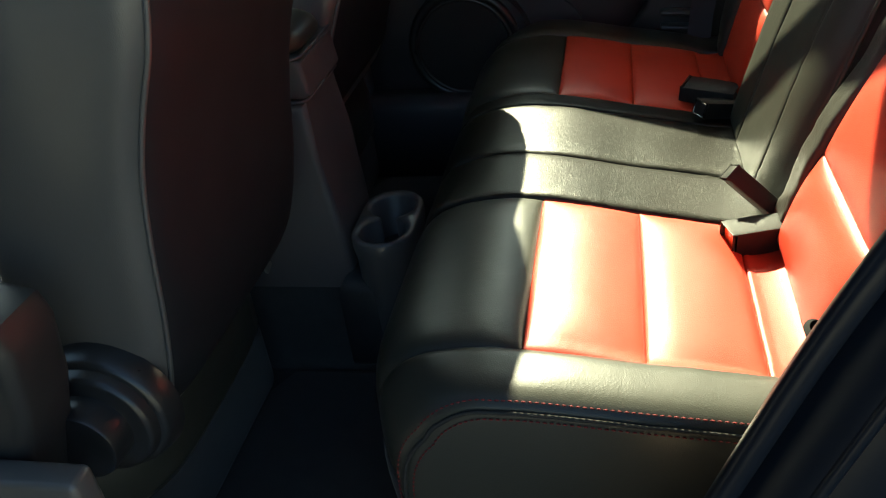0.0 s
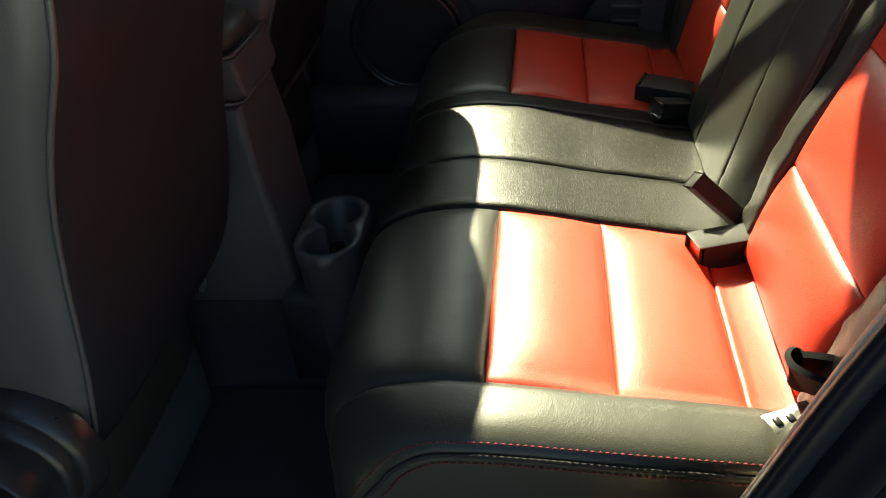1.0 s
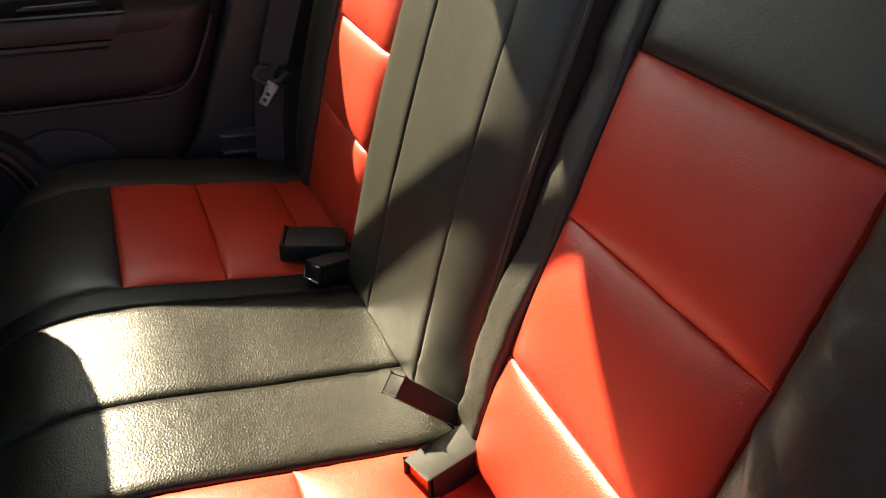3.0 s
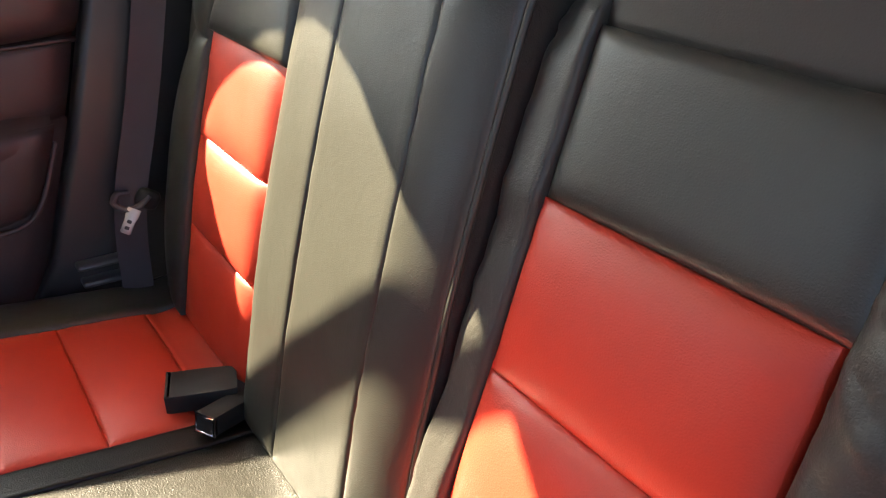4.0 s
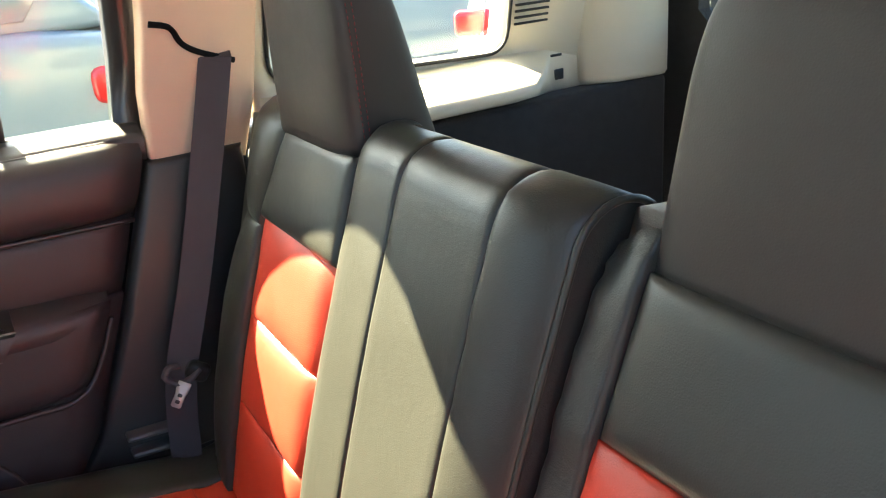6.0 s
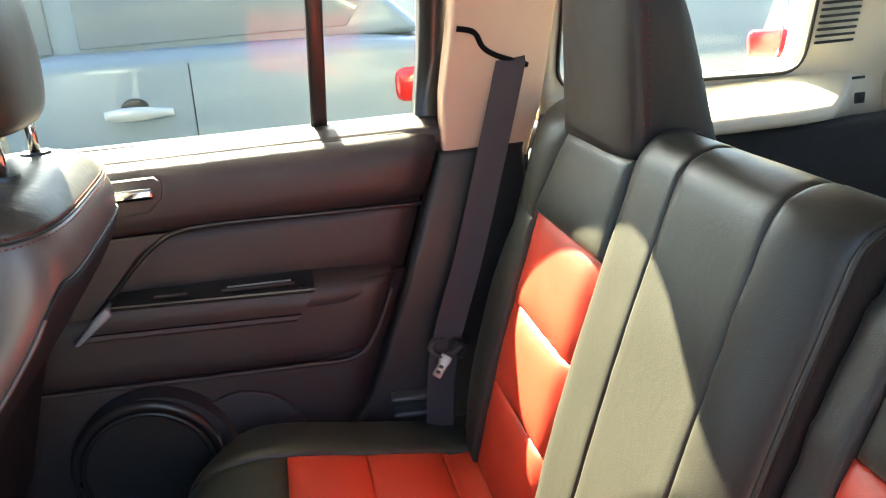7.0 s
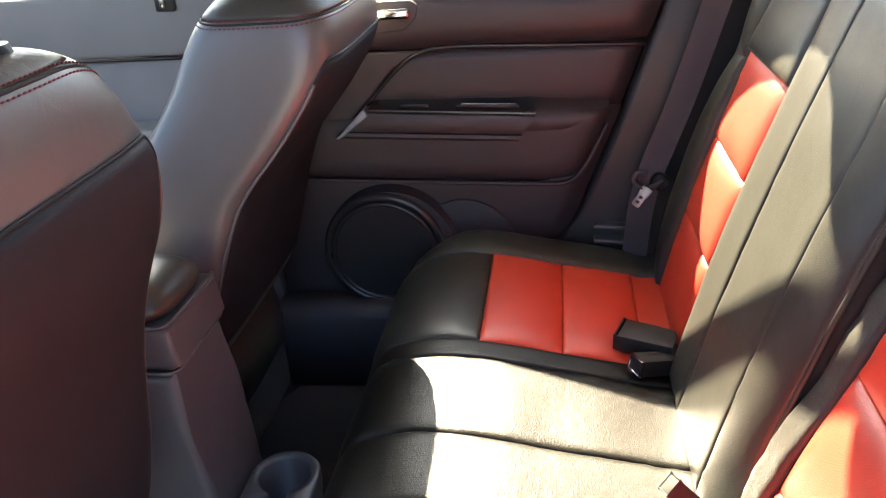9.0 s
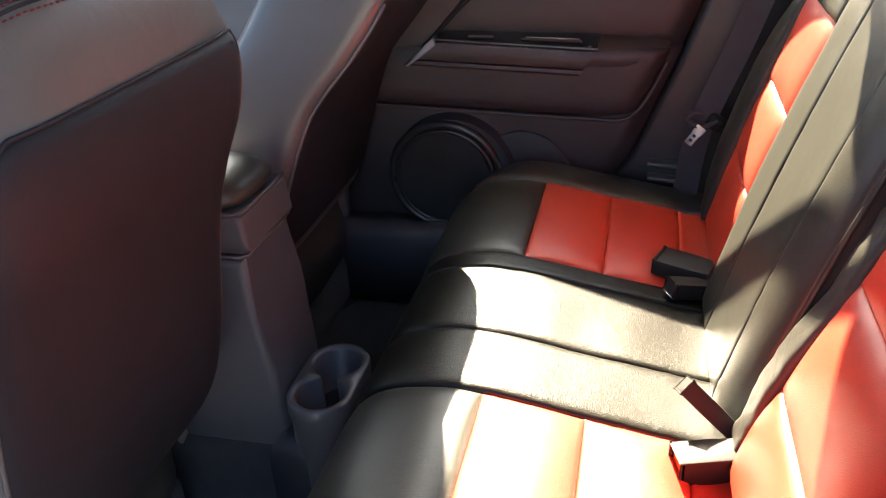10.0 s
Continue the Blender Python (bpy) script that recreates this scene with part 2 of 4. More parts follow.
def stitches(pts, parent, mat=THREAD, r=0.0011, length=0.0042, gap=0.0024, up=(0, 0, 1)):
    """A row of single thread stitches along a line."""
    bm = bmesh.new()
    pts = [Vector(p) for p in pts]
    run, want = 0.0, 0.0
    for a, b in zip(pts, pts[1:]):
        d = (b - a)
        L = d.length
        if L < 1e-6:
            continue
        d /= L
        while want < run + L:
            p = a + d * (want - run)
            s = d.cross(Vector(up))
            s = (s.normalized() if s.length > 1e-3 else Vector((1, 0, 0))) * r
            t = s.cross(d).normalized() * r
            ring = [[bm.verts.new(p + d * k * length * 0.5 + (s * math.cos(w) + t * math.sin(w)) * q) for w in (0.0, 1.571, 3.142, 4.712)] for k, q in ((-1, 0.5), (0, 1.1), (1, 0.5))]
            for q, w in zip(ring, ring[1:]):
                for k in range(4):
                    bm.faces.new((q[k], q[(k + 1) % 4], w[(k + 1) % 4], w[k]))
            bm.faces.new(ring[0][::-1])
            bm.faces.new(ring[2])
            want += length + gap
        run += L
    return tagged(part("stitching", bm, mat, parent), kind="stuff")


def super_ring(cx, cy, z, hx, hy, p=3.0, n=40, shift=0.0):
    out = []
    for k in range(n):
        a = 2 * math.pi * k / n
        c, s = math.cos(a), math.sin(a)
        out.append((cx + hx * math.copysign(abs(c) ** (2 / p), c) + shift, cy + hy * math.copysign(abs(s) ** (2 / p), s), z))
    return out


# ---- rear bench: cushion ----
CUSHION = smooth_line([(-0.150, 0.09), (-0.170, 0.19), (-0.177, 0.28), (-0.166, 0.335), (-0.132, 0.367), (-0.07, 0.382), (0.0, 0.380), (0.125, 0.357), (0.240, 0.336), (0.258, 0.330), (0.284, 0.329), (0.312, 0.334), (0.335, 0.343)], 10)
CUSHION = [Vector((p[0], p[1])) for p in CUSHION]
ARC = [0.0]
for a, b in zip(CUSHION, CUSHION[1:]):
    ARC.append(ARC[-1] + (b - a).length)
ZERO = ARC[60]
ARC = np.array(ARC) - ZERO
CX, CZ = np.array([p.x for p in CUSHION]), np.array([p.y for p in CUSHION])
S_LOW, S_END = float(ARC[np.argmax(CZ > 0.232)]), float(ARC[-1])


def cushion_at(s, y):
    x, z = float(np.interp(s, ARC, CX)), float(np.interp(s, ARC, CZ))
    over = max(0.0, (y - 0.50) / 0.10 if y > 0 else (-y - 0.530) / 0.038)
    z -= 0.012 * over ** 2.5
    if y < -0.47 and x > -0.02:  # the crown of the near bolster stays level where the seat dips
        z += 0.10 * (x + 0.02) * min(1.0, (-y - 0.47) / 0.03)
    if y < -0.47 and x < 0.0:  # and its front corner falls away early
        z -= 0.8 * x * x * min(1.0, (-y - 0.47) / 0.10)
    if -0.175 < y < 0.19 and x > 0.24:  # the middle runs straight under the backrest
        z = 0.336 - 0.12 * (x - 0.24)
    front = min(1.0, max(0.0, (-s - 0.03) / 0.12))
    corner = max(0.0, (abs(y) - 0.40) / 0.155)
    x += (0.035 if y > 0 else 0.046) * corner ** 2.2 * front
    return (x, y, z)


def bench_panel(parent, name, s0, s1, y0, y1, mat, nu=20, nv=14, puff=0.008, wave=0.0, label="", dip=0.003, seed=0):
    return part(name, quilt(cushion_at, s0, s1, y0, y1, nu, nv, puff=puff, wave=wave, dip=dip, seed=seed, pucker=0.0022, power=6 if mat is RED else 9, pillow=0.008 if mat is RED and s1 < 0.26 else 0.0), mat, parent, label)


NEAR_SEAT = thing("rear_seat", "single black and red leather rear seat, partly sunlit", "car seat", "rear bench")
WIDE_SEAT = thing("rear_seat", "wide black and red leather rear seat for two, partly sunlit", "car seat", "rear bench")


def rear_cushions():
    near = NEAR_SEAT
    bench_panel(near, "front_panel", S_LOW, 0.0, -0.487, -0.175, BLACK, 40, 14, 0.006, 0.0012)
    for i, (a, b) in enumerate(((0.0, 0.127), (0.127, 0.252), (0.252, S_END))):
        bench_panel(near, "seat_panel", a, b, -0.487, -0.175, RED, 16, 24, (0.003, 0.003, 0.003)[i], 0.0008, "red leather panel", seed=i)
    bench_panel(near, "side_bolster", S_LOW, S_END, -0.568, -0.487, BLACK, 60, 10, 0.004, 0.0008)
    # the upright side facing the door opening
    core = Vector((0.09, 0.15))

    def side(s, w):
        x, _, z = cushion_at(s, -0.568)
        p = core + (Vector((x, z)) - core) * (1.0 - 0.85 * w)
        return (p.x, -0.5675 - 0.004 * math.sin(min(1, max(0, w) * 2.5) * 1.57), p.y)

    part("side_panel", quilt(lambda s, w: side(s, 1.0 - w), S_LOW, S_END, 0.0, 1.0, 60, 14, puff=0.0, dip=0.0015, power=8), BLACK, near)
    for out in (False, True):
        line = []
        for s in np.linspace(-0.27, 0.29, 80):
            line.append(Vector(side(s, 0.042)) + Vector((0, -0.0014, 0)) if out else Vector(cushion_at(s, -0.5605)) + Vector((-0.004 if s < -0.12 else 0, -0.001, 0.0046 if s > -0.12 else 0.001)))
        stitches(line, near, up=(0, 1, 0), r=0.0012, length=0.0042, gap=0.0022)
    seam = [Vector(cushion_at(s, -0.5675)) + Vector((-0.001 if s < -0.12 else 0, -0.0012, 0)) for s in np.linspace(-0.27, 0.29, 80)]
    part("seam_piping", tube(seam, 0.0024, 6), PIPING, near)
    part("bottom_edge", tube([Vector(cushion_at(S_LOW, y)) + Vector((-0.002, 0, -0.002)) for y in np.linspace(-0.566, -0.175, 24)], 0.005, 8), CARPET, near, "fuzzy carpet edge under the cushion")
    wide = WIDE_SEAT
    for k, (a, b) in enumerate(((-0.172, -0.042), (-0.042, 0.135), (0.135, 0.182))):
        bench_panel(wide, "centre_panel", S_LOW, S_END, a, b, GRAINED, 60, 12, (0.0035, 0.0035, 0.002)[k], 0.0016 if k < 2 else 0.0005, "black leather middle panel", seed=3 + k)
    bench_panel(wide, "front_panel", S_LOW, 0.0, 0.182, 0.487, BLACK, 40, 14, 0.006, 0.0008)
    for i, (a, b) in enumerate(((0.0, 0.127), (0.127, 0.252), (0.252, S_END))):
        bench_panel(wide, "seat_panel", a, b, 0.182, 0.487, RED, 16, 24, (0.003, 0.003, 0.003)[i], 0.0008, "red leather panel", seed=7 + i)
    bench_panel(wide, "side_bolster", S_LOW, S_END, 0.487, 0.605, BLACK, 50, 10, 0.008, 0.0008)
    tagged(part("trim_seat_plinth", rbox((0.105, 0.022, 0.125), (0.52, 1.12, 0.25), 0.03, 3), CARPET), "black carpeted plinth under the rear seat", kind="structure")


rear_cushions()


# ---- rear bench: backrests ----
def near_back_at(z, y):
    x = 0.324 + 0.406 * (z - 0.449) + 0.10 * max(0.0, 0.42 - z)
    over = max(0.0, -y - 0.47) / 0.14
    x += 0.05 * over ** 2
    return (x, y, z)


def far_back_at(z, y):
    x = float(np.interp(z, [0.30, 0.336, 0.372, 0.49, 0.613, 0.751, 0.858, 0.98], [0.268, 0.280, 0.291, 0.321, 0.358, 0.405, 0.444, 0.488]))
    over = max(0.0, y - 0.44) / 0.13
    x += 0.05 * over ** 2
    return (x, y, z)


def roll_top(base, z0, z1, r):
    """The same surface carried over a rounded top edge towards the rear."""
    def at(z, y):
        if z <= z0:
            return base(z, y)
        a = (z - z0) / (z1 - z0) * 1.9
        p = Vector(base(z0, y))
        t = Vector((0.36, 0, 0.93)).normalized()
        n = Vector((0.93, 0, -0.36)).normalized()
        return tuple(p + t * r * math.sin(a) + n * r * (1 - math.cos(a)))
    return at


def headrest_block(parent, y0, y1, x0, z0, height, tilt):
    """The tall, wedge-shaped head restraint grown out of the backrest."""
    cy, hy = (y0 + y1) / 2, (y1 - y0) / 2

    def size(t):
        end = 1.0 if t < 0.5 else math.sqrt(max(0.02, 1 - ((t - 0.5) / 0.5) ** 2.6 * 0.98))
        depth = (0.125 - 0.060 * t) * (0.45 + 0.55 * end)
        return depth, hy * (1.0 - 0.10 * t) * (0.40 + 0.60 * end)

    rings = []
    for k in range(31):
        t = math.sin(k / 30 * math.pi / 2)
        z = z0 + height * t
        depth, w = size(t)
        f = x0 + tilt * (z - z0) + 0.02 * max(0, t - 0.75)
        rings.append(super_ring(f + depth / 2, cy, z, depth / 2, w, 6.0, 64))
    part("headrest", loft(rings), HEADLEATHER, parent, "tall brown black leather head restraint")
    for side in (-1, 1):
        for off in (0.020, 0.027):
            line = []
            for k in range(14):
                t = 0.04 + k / 13 * 0.66
                z = z0 + height * t
                line.append((x0 + tilt * (z - z0) + off, cy + side * (size(t)[1] + 0.0006), z))
            stitches(line, parent, up=(0, 1, 0), r=0.0007)


def back_shell(parent, y0, y1, base, z_top):
    ym = (y0 + y1) / 2
    pts = [(base(0.33, ym)[0] + 0.012, 0.30), (base(z_top, ym)[0] + 0.012, z_top), (base(z_top, ym)[0] + 0.10, z_top - 0.01), (base(0.33, ym)[0] + 0.14, 0.30)]
    part("back_shell", prism(pts, lambda a, b, d: (a, d, b), y0, y1, 0.012), BLACK, parent)


FOLDS = (((0.588, -0.462), (0.549, -0.495), (0.525, -0.535), 0.0045), ((0.577, -0.474), (0.556, -0.500), (0.540, -0.522), 0.003), ((0.524, -0.486), (0.515, -0.503), (0.508, -0.522), 0.004), ((0.455, -0.442), (0.445, -0.460), (0.437, -0.480), 0.004),
         ((0.72, -0.470), (0.70, -0.490), (0.685, -0.515), 0.003), ((0.66, -0.472), (0.65, -0.485), (0.64, -0.500), 0.0025), ((0.51, -0.545), (0.50, -0.57), (0.495, -0.60), 0.004))


def folded_at(z, y):
    """The near outer bolster with the folds that run out from its seam."""
    p = Vector(near_back_at(z, y))
    up = 0.0
    for a, b, c, h in FOLDS:
        for q, w in ((a, b), (b, c)):
            dz, dy = w[0] - q[0], w[1] - q[1]
            t = max(0.0, min(1.0, ((z - q[0]) * dz + (y - q[1]) * dy) / (dz * dz + dy * dy)))
            d = math.hypot(z - q[0] - dz * t, y - q[1] - dy * t)
            up = max(up, 0.6 * h * math.exp(-(d / 0.0055) ** 2) * math.sin(math.pi * min(1.0, max(0.0, 0.15 + 0.7 * t))))
    return (p.x - up, p.y, p.z + 0.4 * up)


def backrests():
    near = NEAR_SEAT
    at = near_back_at
    for i, (a, b) in enumerate(((0.345, 0.460), (0.460, 0.592), (0.592, 0.728))):
        part("back_panel", quilt(at, a, b, -0.462, -0.216, 14, 22, puff=0.007, power=6, dip=0.002, wave=0.0012, seed=i, pucker=0.002, pillow=0.004), RED, near, "red leather panel")
    part("upper_panel", quilt(at, 0.728, 0.850, -0.472, -0.216, 12, 20, puff=0.006, wave=0.001), BLACK, near)
    part("inner_bolster", quilt(lambda z, y: tuple(Vector(at(z, y)) + Vector((0.0, 0.0, -0.02 * max(0.0, y + 0.20) / 0.03 * max(0.0, (z - 0.8) / 0.08)))), 0.345, 0.878, -0.216, -0.172, 60, 12, puff=0.006, wave=0.005, seed=4, pucker=0.006), CREASED, near)
    part("outer_bolster", quilt(folded_at, 0.345, 0.885, -0.60, -0.466, 200, 56, puff=0.022, power=3, wave=0.003, seed=9, pucker=0.003), CREASED, near)
    headrest_block(near, -0.476, -0.204, 0.486, 0.843, 0.235, 0.20)
    back_shell(near, -0.60, -0.172, at, 0.885)
    wide = WIDE_SEAT
    at = far_back_at
    for i, (a, b) in enumerate(((0.345, 0.485), (0.485, 0.612), (0.612, 0.748))):
        part("back_panel", quilt(lambda z, y: tuple(Vector(at(z, y)) + Vector((0.010 + 0.010 * max(0.0, (0.215 - y) / 0.033), 0, 0))), a, b, 0.182, 0.430, 16, 30, puff=0.010, power=4, dip=0.002, wave=0.0008, pucker=0.002, seed=i), RED, wide, "red leather panel")
    part("upper_panel", quilt(lambda z, y: at(z, 0.182 + (y - 0.182) * (1 - 0.17 * (z - 0.748) / 0.118)), 0.748, 0.866, 0.182, 0.430, 12, 20, puff=0.006, wave=0.001), BLACK, wide)

    def turned(z, y):
        x, y, z = far_back_at(z, y)
        o = max(0.0, -0.088 - y) / 0.075
        x += 0.016 * max(0.0, (y - 0.152) / 0.030) ** 2
        return (x + 0.023 * o ** 2.2, y, z - 0.012 * o ** 3 * min(1.0, max(0.0, (z - 0.68) / 0.19)))

    top = roll_top(turned, 0.863, 1.05, 0.050)
    for k, (a, b) in enumerate(((0.070, 0.182), (-0.090, 0.070), (-0.163, -0.090))):
        part("middle_panel", quilt(lambda z, y: tuple(Vector(top(z, y)) + Vector((-0.005, 0, 0.002))), 0.335, 1.05, a, b, 60, 12, puff=0.002, dip=0.0025, power=24, wave=0.001, seed=12 + k, pucker=(0.002, 0.002, 0.005)[k], thick=0.03), BLACK, wide, "black leather middle panel")
    part("outer_bolster", quilt(at, 0.345, 0.735, 0.430, 0.565, 30, 12, puff=0.016, power=3, wave=0.001), BLACK, wide)
    def drawn_in(z, y):
        return at(z, y - 0.043 * min(1.0, max(0.0, (z - 0.748) / 0.118)) * max(0.0, 0.565 - y) / 0.135)

    shoulder = roll_top(drawn_in, 0.85, 0.98, 0.045)
    part("shoulder_panel", quilt(shoulder, 0.735, 0.98, 0.430, 0.565, 20, 12, puff=0.012, power=3), BLACK, wide)
    headrest_block(wide, 0.186, 0.425, 0.443, 0.862, 0.25, 0.0)
    back_shell(wide, -0.150, 0.56, at, 0.862)
    # welt down the inner edge of the wide backrest
    prof = [Vector(top(z, 0.0)) + Vector((-0.003, 0, 0.0)) for z in np.linspace(0.335, 1.05, 40)]
    prof = [(p.x, p.z) for p in prof] + [(prof[-1].x + 0.01, 0.80), (0.40, 0.335)]
    for y0, y1, back in ((-0.1625, -0.146, 0.021), (0.160, 0.1775, 0.012)):
        drop = 0.010 if y0 < 0 else 0.0
        part("end_panel", prism(prof, lambda a, b, d: (a + back, d, b - drop * min(1.0, max(0.0, (b - 0.68) / 0.19))), y0, y1), CREASED, wide, smooth=False)
    line = [Vector(top(z, -0.163)) + Vector((-0.004, -0.001, 0.002)) for z in np.linspace(0.345, 1.05, 60)]
    part("welt", tube(line, 0.0035, 8), BLACK, wide)
    for k in range(5):  # gathers where the welt turns over the top corner
        z = 0.873 + 0.022 * k
        a, b = Vector(top(z, -0.161)), Vector(top(z + 0.006, -0.128))
        m = (a + b) / 2 + Vector((-0.002, 0, 0.002))
        part("gather", tube(smooth_line([a + Vector((-0.002, 0, 0.001)), m, b + Vector((0, 0, -0.002))], 5), 0.0032, 7, flat=0.8), CREASED, wide)


backrests()


# ---- buckles and belts of the bench ----
def buckle(x, y, z, yaw, pitch, label, w, h, red=True, rim=False, roll=0):
    ob = thing("seat_belt_buckle", label, "buckle", "buckles of the rear bench")
    rings = []
    for a, g in ((0.0, 0.98), (0.004, 1.0), (0.045, 1.0), (0.075, 0.94), (0.085, 0.80)):
        rings.append([(a, v[1], v[2]) for v in ((0, -w / 2 * g, -h / 2 * g), (0, w / 2 * g, -h / 2 * g), (0, w / 2 * g, h / 2 * g), (0, -w / 2 * g, h / 2 * g))])
    bm = loft(rings, cap=False)
    inner = [(0.0, v[1] * 0.88, v[2] * 0.86) for v in rings[0]], [(0.016, v[1] * 0.86, v[2] * 0.84) for v in rings[0]]
    loft([rings[0], inner[0], inner[1]], cap=False, bm=bm)
    bmesh.ops.remove_doubles(bm, verts=bm.verts[:], dist=0.0002)
    bmesh.ops.bevel(bm, geom=[e for e in bm.edges if len(e.link_faces) == 2 and e.calc_face_angle(0) > 0.8], offset=0.0018, segments=2, profile=0.5, affect="EDGES")
    shell = part("housing", sharp(bm), BUCKLE, ob)
    if red:
        part("button", rbox((0.008, 0, h * 0.12), (0.010, w * 0.86, h * 0.58), 0.002), BUTTON, shell, "orange red release button")
        part("slot_plate", rbox((0.004, 0, -h * 0.36), (0.014, w * 0.84, 0.006), 0.001), STEEL, shell)
    else:
        part("button", rbox((0.0055, 0, 0), (0.013, w * 0.885, h * 0.865), 0.001), BUCKLE, shell)
    if rim:
        part("slot_rim", tube([(-0.001, y0 * w * 0.46, z0 * h * 0.44) for y0, z0 in ((-1, -1), (1, -1), (1, 1), (-1, 1), (-1, -1))], 0.0019, 6), CHROME, shell, "bright metal rim")
    part("strap", rbox((0.118, 0, -0.004), (0.08, 0.036, 0.006), 0.002), WEBBING, ob)
    ob.matrix_world = pose(x, y, z, roll, pitch, yaw)
    return ob


buckle(0.230, -0.228, 0.347, 17, 0, "black seat belt buckle with orange red button, sunlit", 0.038, 0.037)
buckle(0.238, -0.150, 0.402, -14, 40, "slim black seat belt buckle leaning on the cushion", 0.034, 0.022, red=False, roll=-35)
buckle(0.210, 0.232, 0.362, -20, 3, "wide black seat belt buckle on the red cushion", 0.054, 0.026, red=False)
buckle(0.228, 0.146, 0.362, 28, 14, "slim black seat belt buckle with bright rim", 0.030, 0.026, red=False, rim=True)


def ribbon(pts, width, thick, across, mat, name, parent):
    bm = bmesh.new()
    pts = [Vector(p) for p in pts]
    rows = []
    for i, p in enumerate(pts):
        d = (pts[min(i + 1, len(pts) - 1)] - pts[max(i - 1, 0)]).normalized()
        a = Vector(across[i] if isinstance(across, list) else across)
        a = (a - d * a.dot(d)).normalized() * width / 2
        n = a.cross(d).normalized() * thick / 2
        rows.append([bm.verts.new(p + q) for q in (-a - n, a - n, a + n, -a + n)])
    for q, w in zip(rows, rows[1:]):
        for k in range(4):
            bm.faces.new((q[k], q[(k + 1) % 4], w[(k + 1) % 4], w[k]))
    bm.faces.new(rows[0][::-1])
    bm.faces.new(rows[-1])
    return part(name, bm, mat, parent, smooth=False)


def latch_plate(m, parent, size=1.0):
    m = m @ Matrix.Scale(size, 4)
    bm = prism([(-0.010, 0.0), (0.010, 0.0), (0.010, 0.012), (0.008, 0.020), (0.008, 0.038), (0.006, 0.040), (-0.006, 0.040), (-0.008, 0.038), (-0.008, 0.020), (-0.010, 0.012)], lambda a, b, d: m @ Vector((a, b, d)), -0.0015, 0.0015, 0.001, 1)
    part("latch_plate", bm, STEEL, parent, "bare steel latch plate")
    for k in (0.021, 0.031):
        part("latch_hole", rbox(m @ Vector((0, k, 0.0008)), (0.007, 0.0055, 0.0042), 0.001, 1, m=m.to_3x3().to_4x4()), SMOOTH, parent)


def far_belt():
    ob = thing("seat_belt", "dark grey seat belt with steel latch hanging beside the backrest", "seat belt")
    line = smooth_line([(0.436, 0.630, 0.951), (0.433, 0.611, 0.941), (0.428, 0.604, 0.928), (0.402, 0.598, 0.84), (0.340, 0.585, 0.64), (0.288, 0.572, 0.50), (0.270, 0.570, 0.42), (0.262, 0.575, 0.33)], 6)
    ribbon(line, 0.047, 0.0016, (1.0, -0.30, 0.0), WEBBING, "webbing", ob)
    part("keeper", rbox((0.304, 0.556, 0.484), (0.036, 0.022, 0.032), 0.010, 4, m=pose(0, 0, 0, 10, 32, -12)), BUCKLE, ob, "black plastic keeper wrapped round the belt")
    part("fold", tube(smooth_line([(0.306, 0.548, 0.492), (0.288, 0.546, 0.480), (0.270, 0.548, 0.478), (0.256, 0.553, 0.490), (0.262, 0.558, 0.502), (0.280, 0.560, 0.500)], 5), 0.007, 8, flat=0.6), WEBBING, ob)
    down = Vector((-0.60, -0.20, -0.78)).normalized()
    out = (Vector((-0.25, -0.85, 0.45)) - down * Vector((-0.25, -0.85, 0.45)).dot(down)).normalized()
    side = down.cross(out)
    m = Matrix((side, down, out)).transposed().to_4x4()
    m.translation = (0.280, 0.541, 0.480)
    latch_plate(m, ob)
    return ob


far_belt()


def near_belt():
    ob = thing("seat_belt", "dark seat belt end with steel latch lying beside the cushion", "seat belt")
    loop = smooth_line([(0.400, -0.560, 0.425), (0.345, -0.505, 0.408), (0.300, -0.478, 0.398), (0.281, -0.474, 0.394), (0.279, -0.488, 0.394), (0.296, -0.506, 0.396), (0.345, -0.545, 0.404), (0.395, -0.590, 0.42)], 8)
    ribbon(loop, 0.048, 0.0060, (-0.30, -0.45, 0.85), BELTGUIDE, "loop", ob)
    ribbon(smooth_line([(0.43, -0.590, 0.50), (0.38, -0.560, 0.440), (0.345, -0.535, 0.425), (0.325, -0.520, 0.405)], 6), 0.040, 0.0022, (0.5, -0.1, 0.7), WEBBING, "webbing", ob)
    latch_plate(pose(0.300, -0.496, 0.358, 4, -8, 114), ob, 1.4)


near_belt()


# ---- front seats ----
def boxy(z, top):
    """How boxy a front backrest is in plan: rounder towards its top."""
    return 6.0 - 2.6 * min(1.0, max(0.0, (z - top + 0.12) / 0.12))


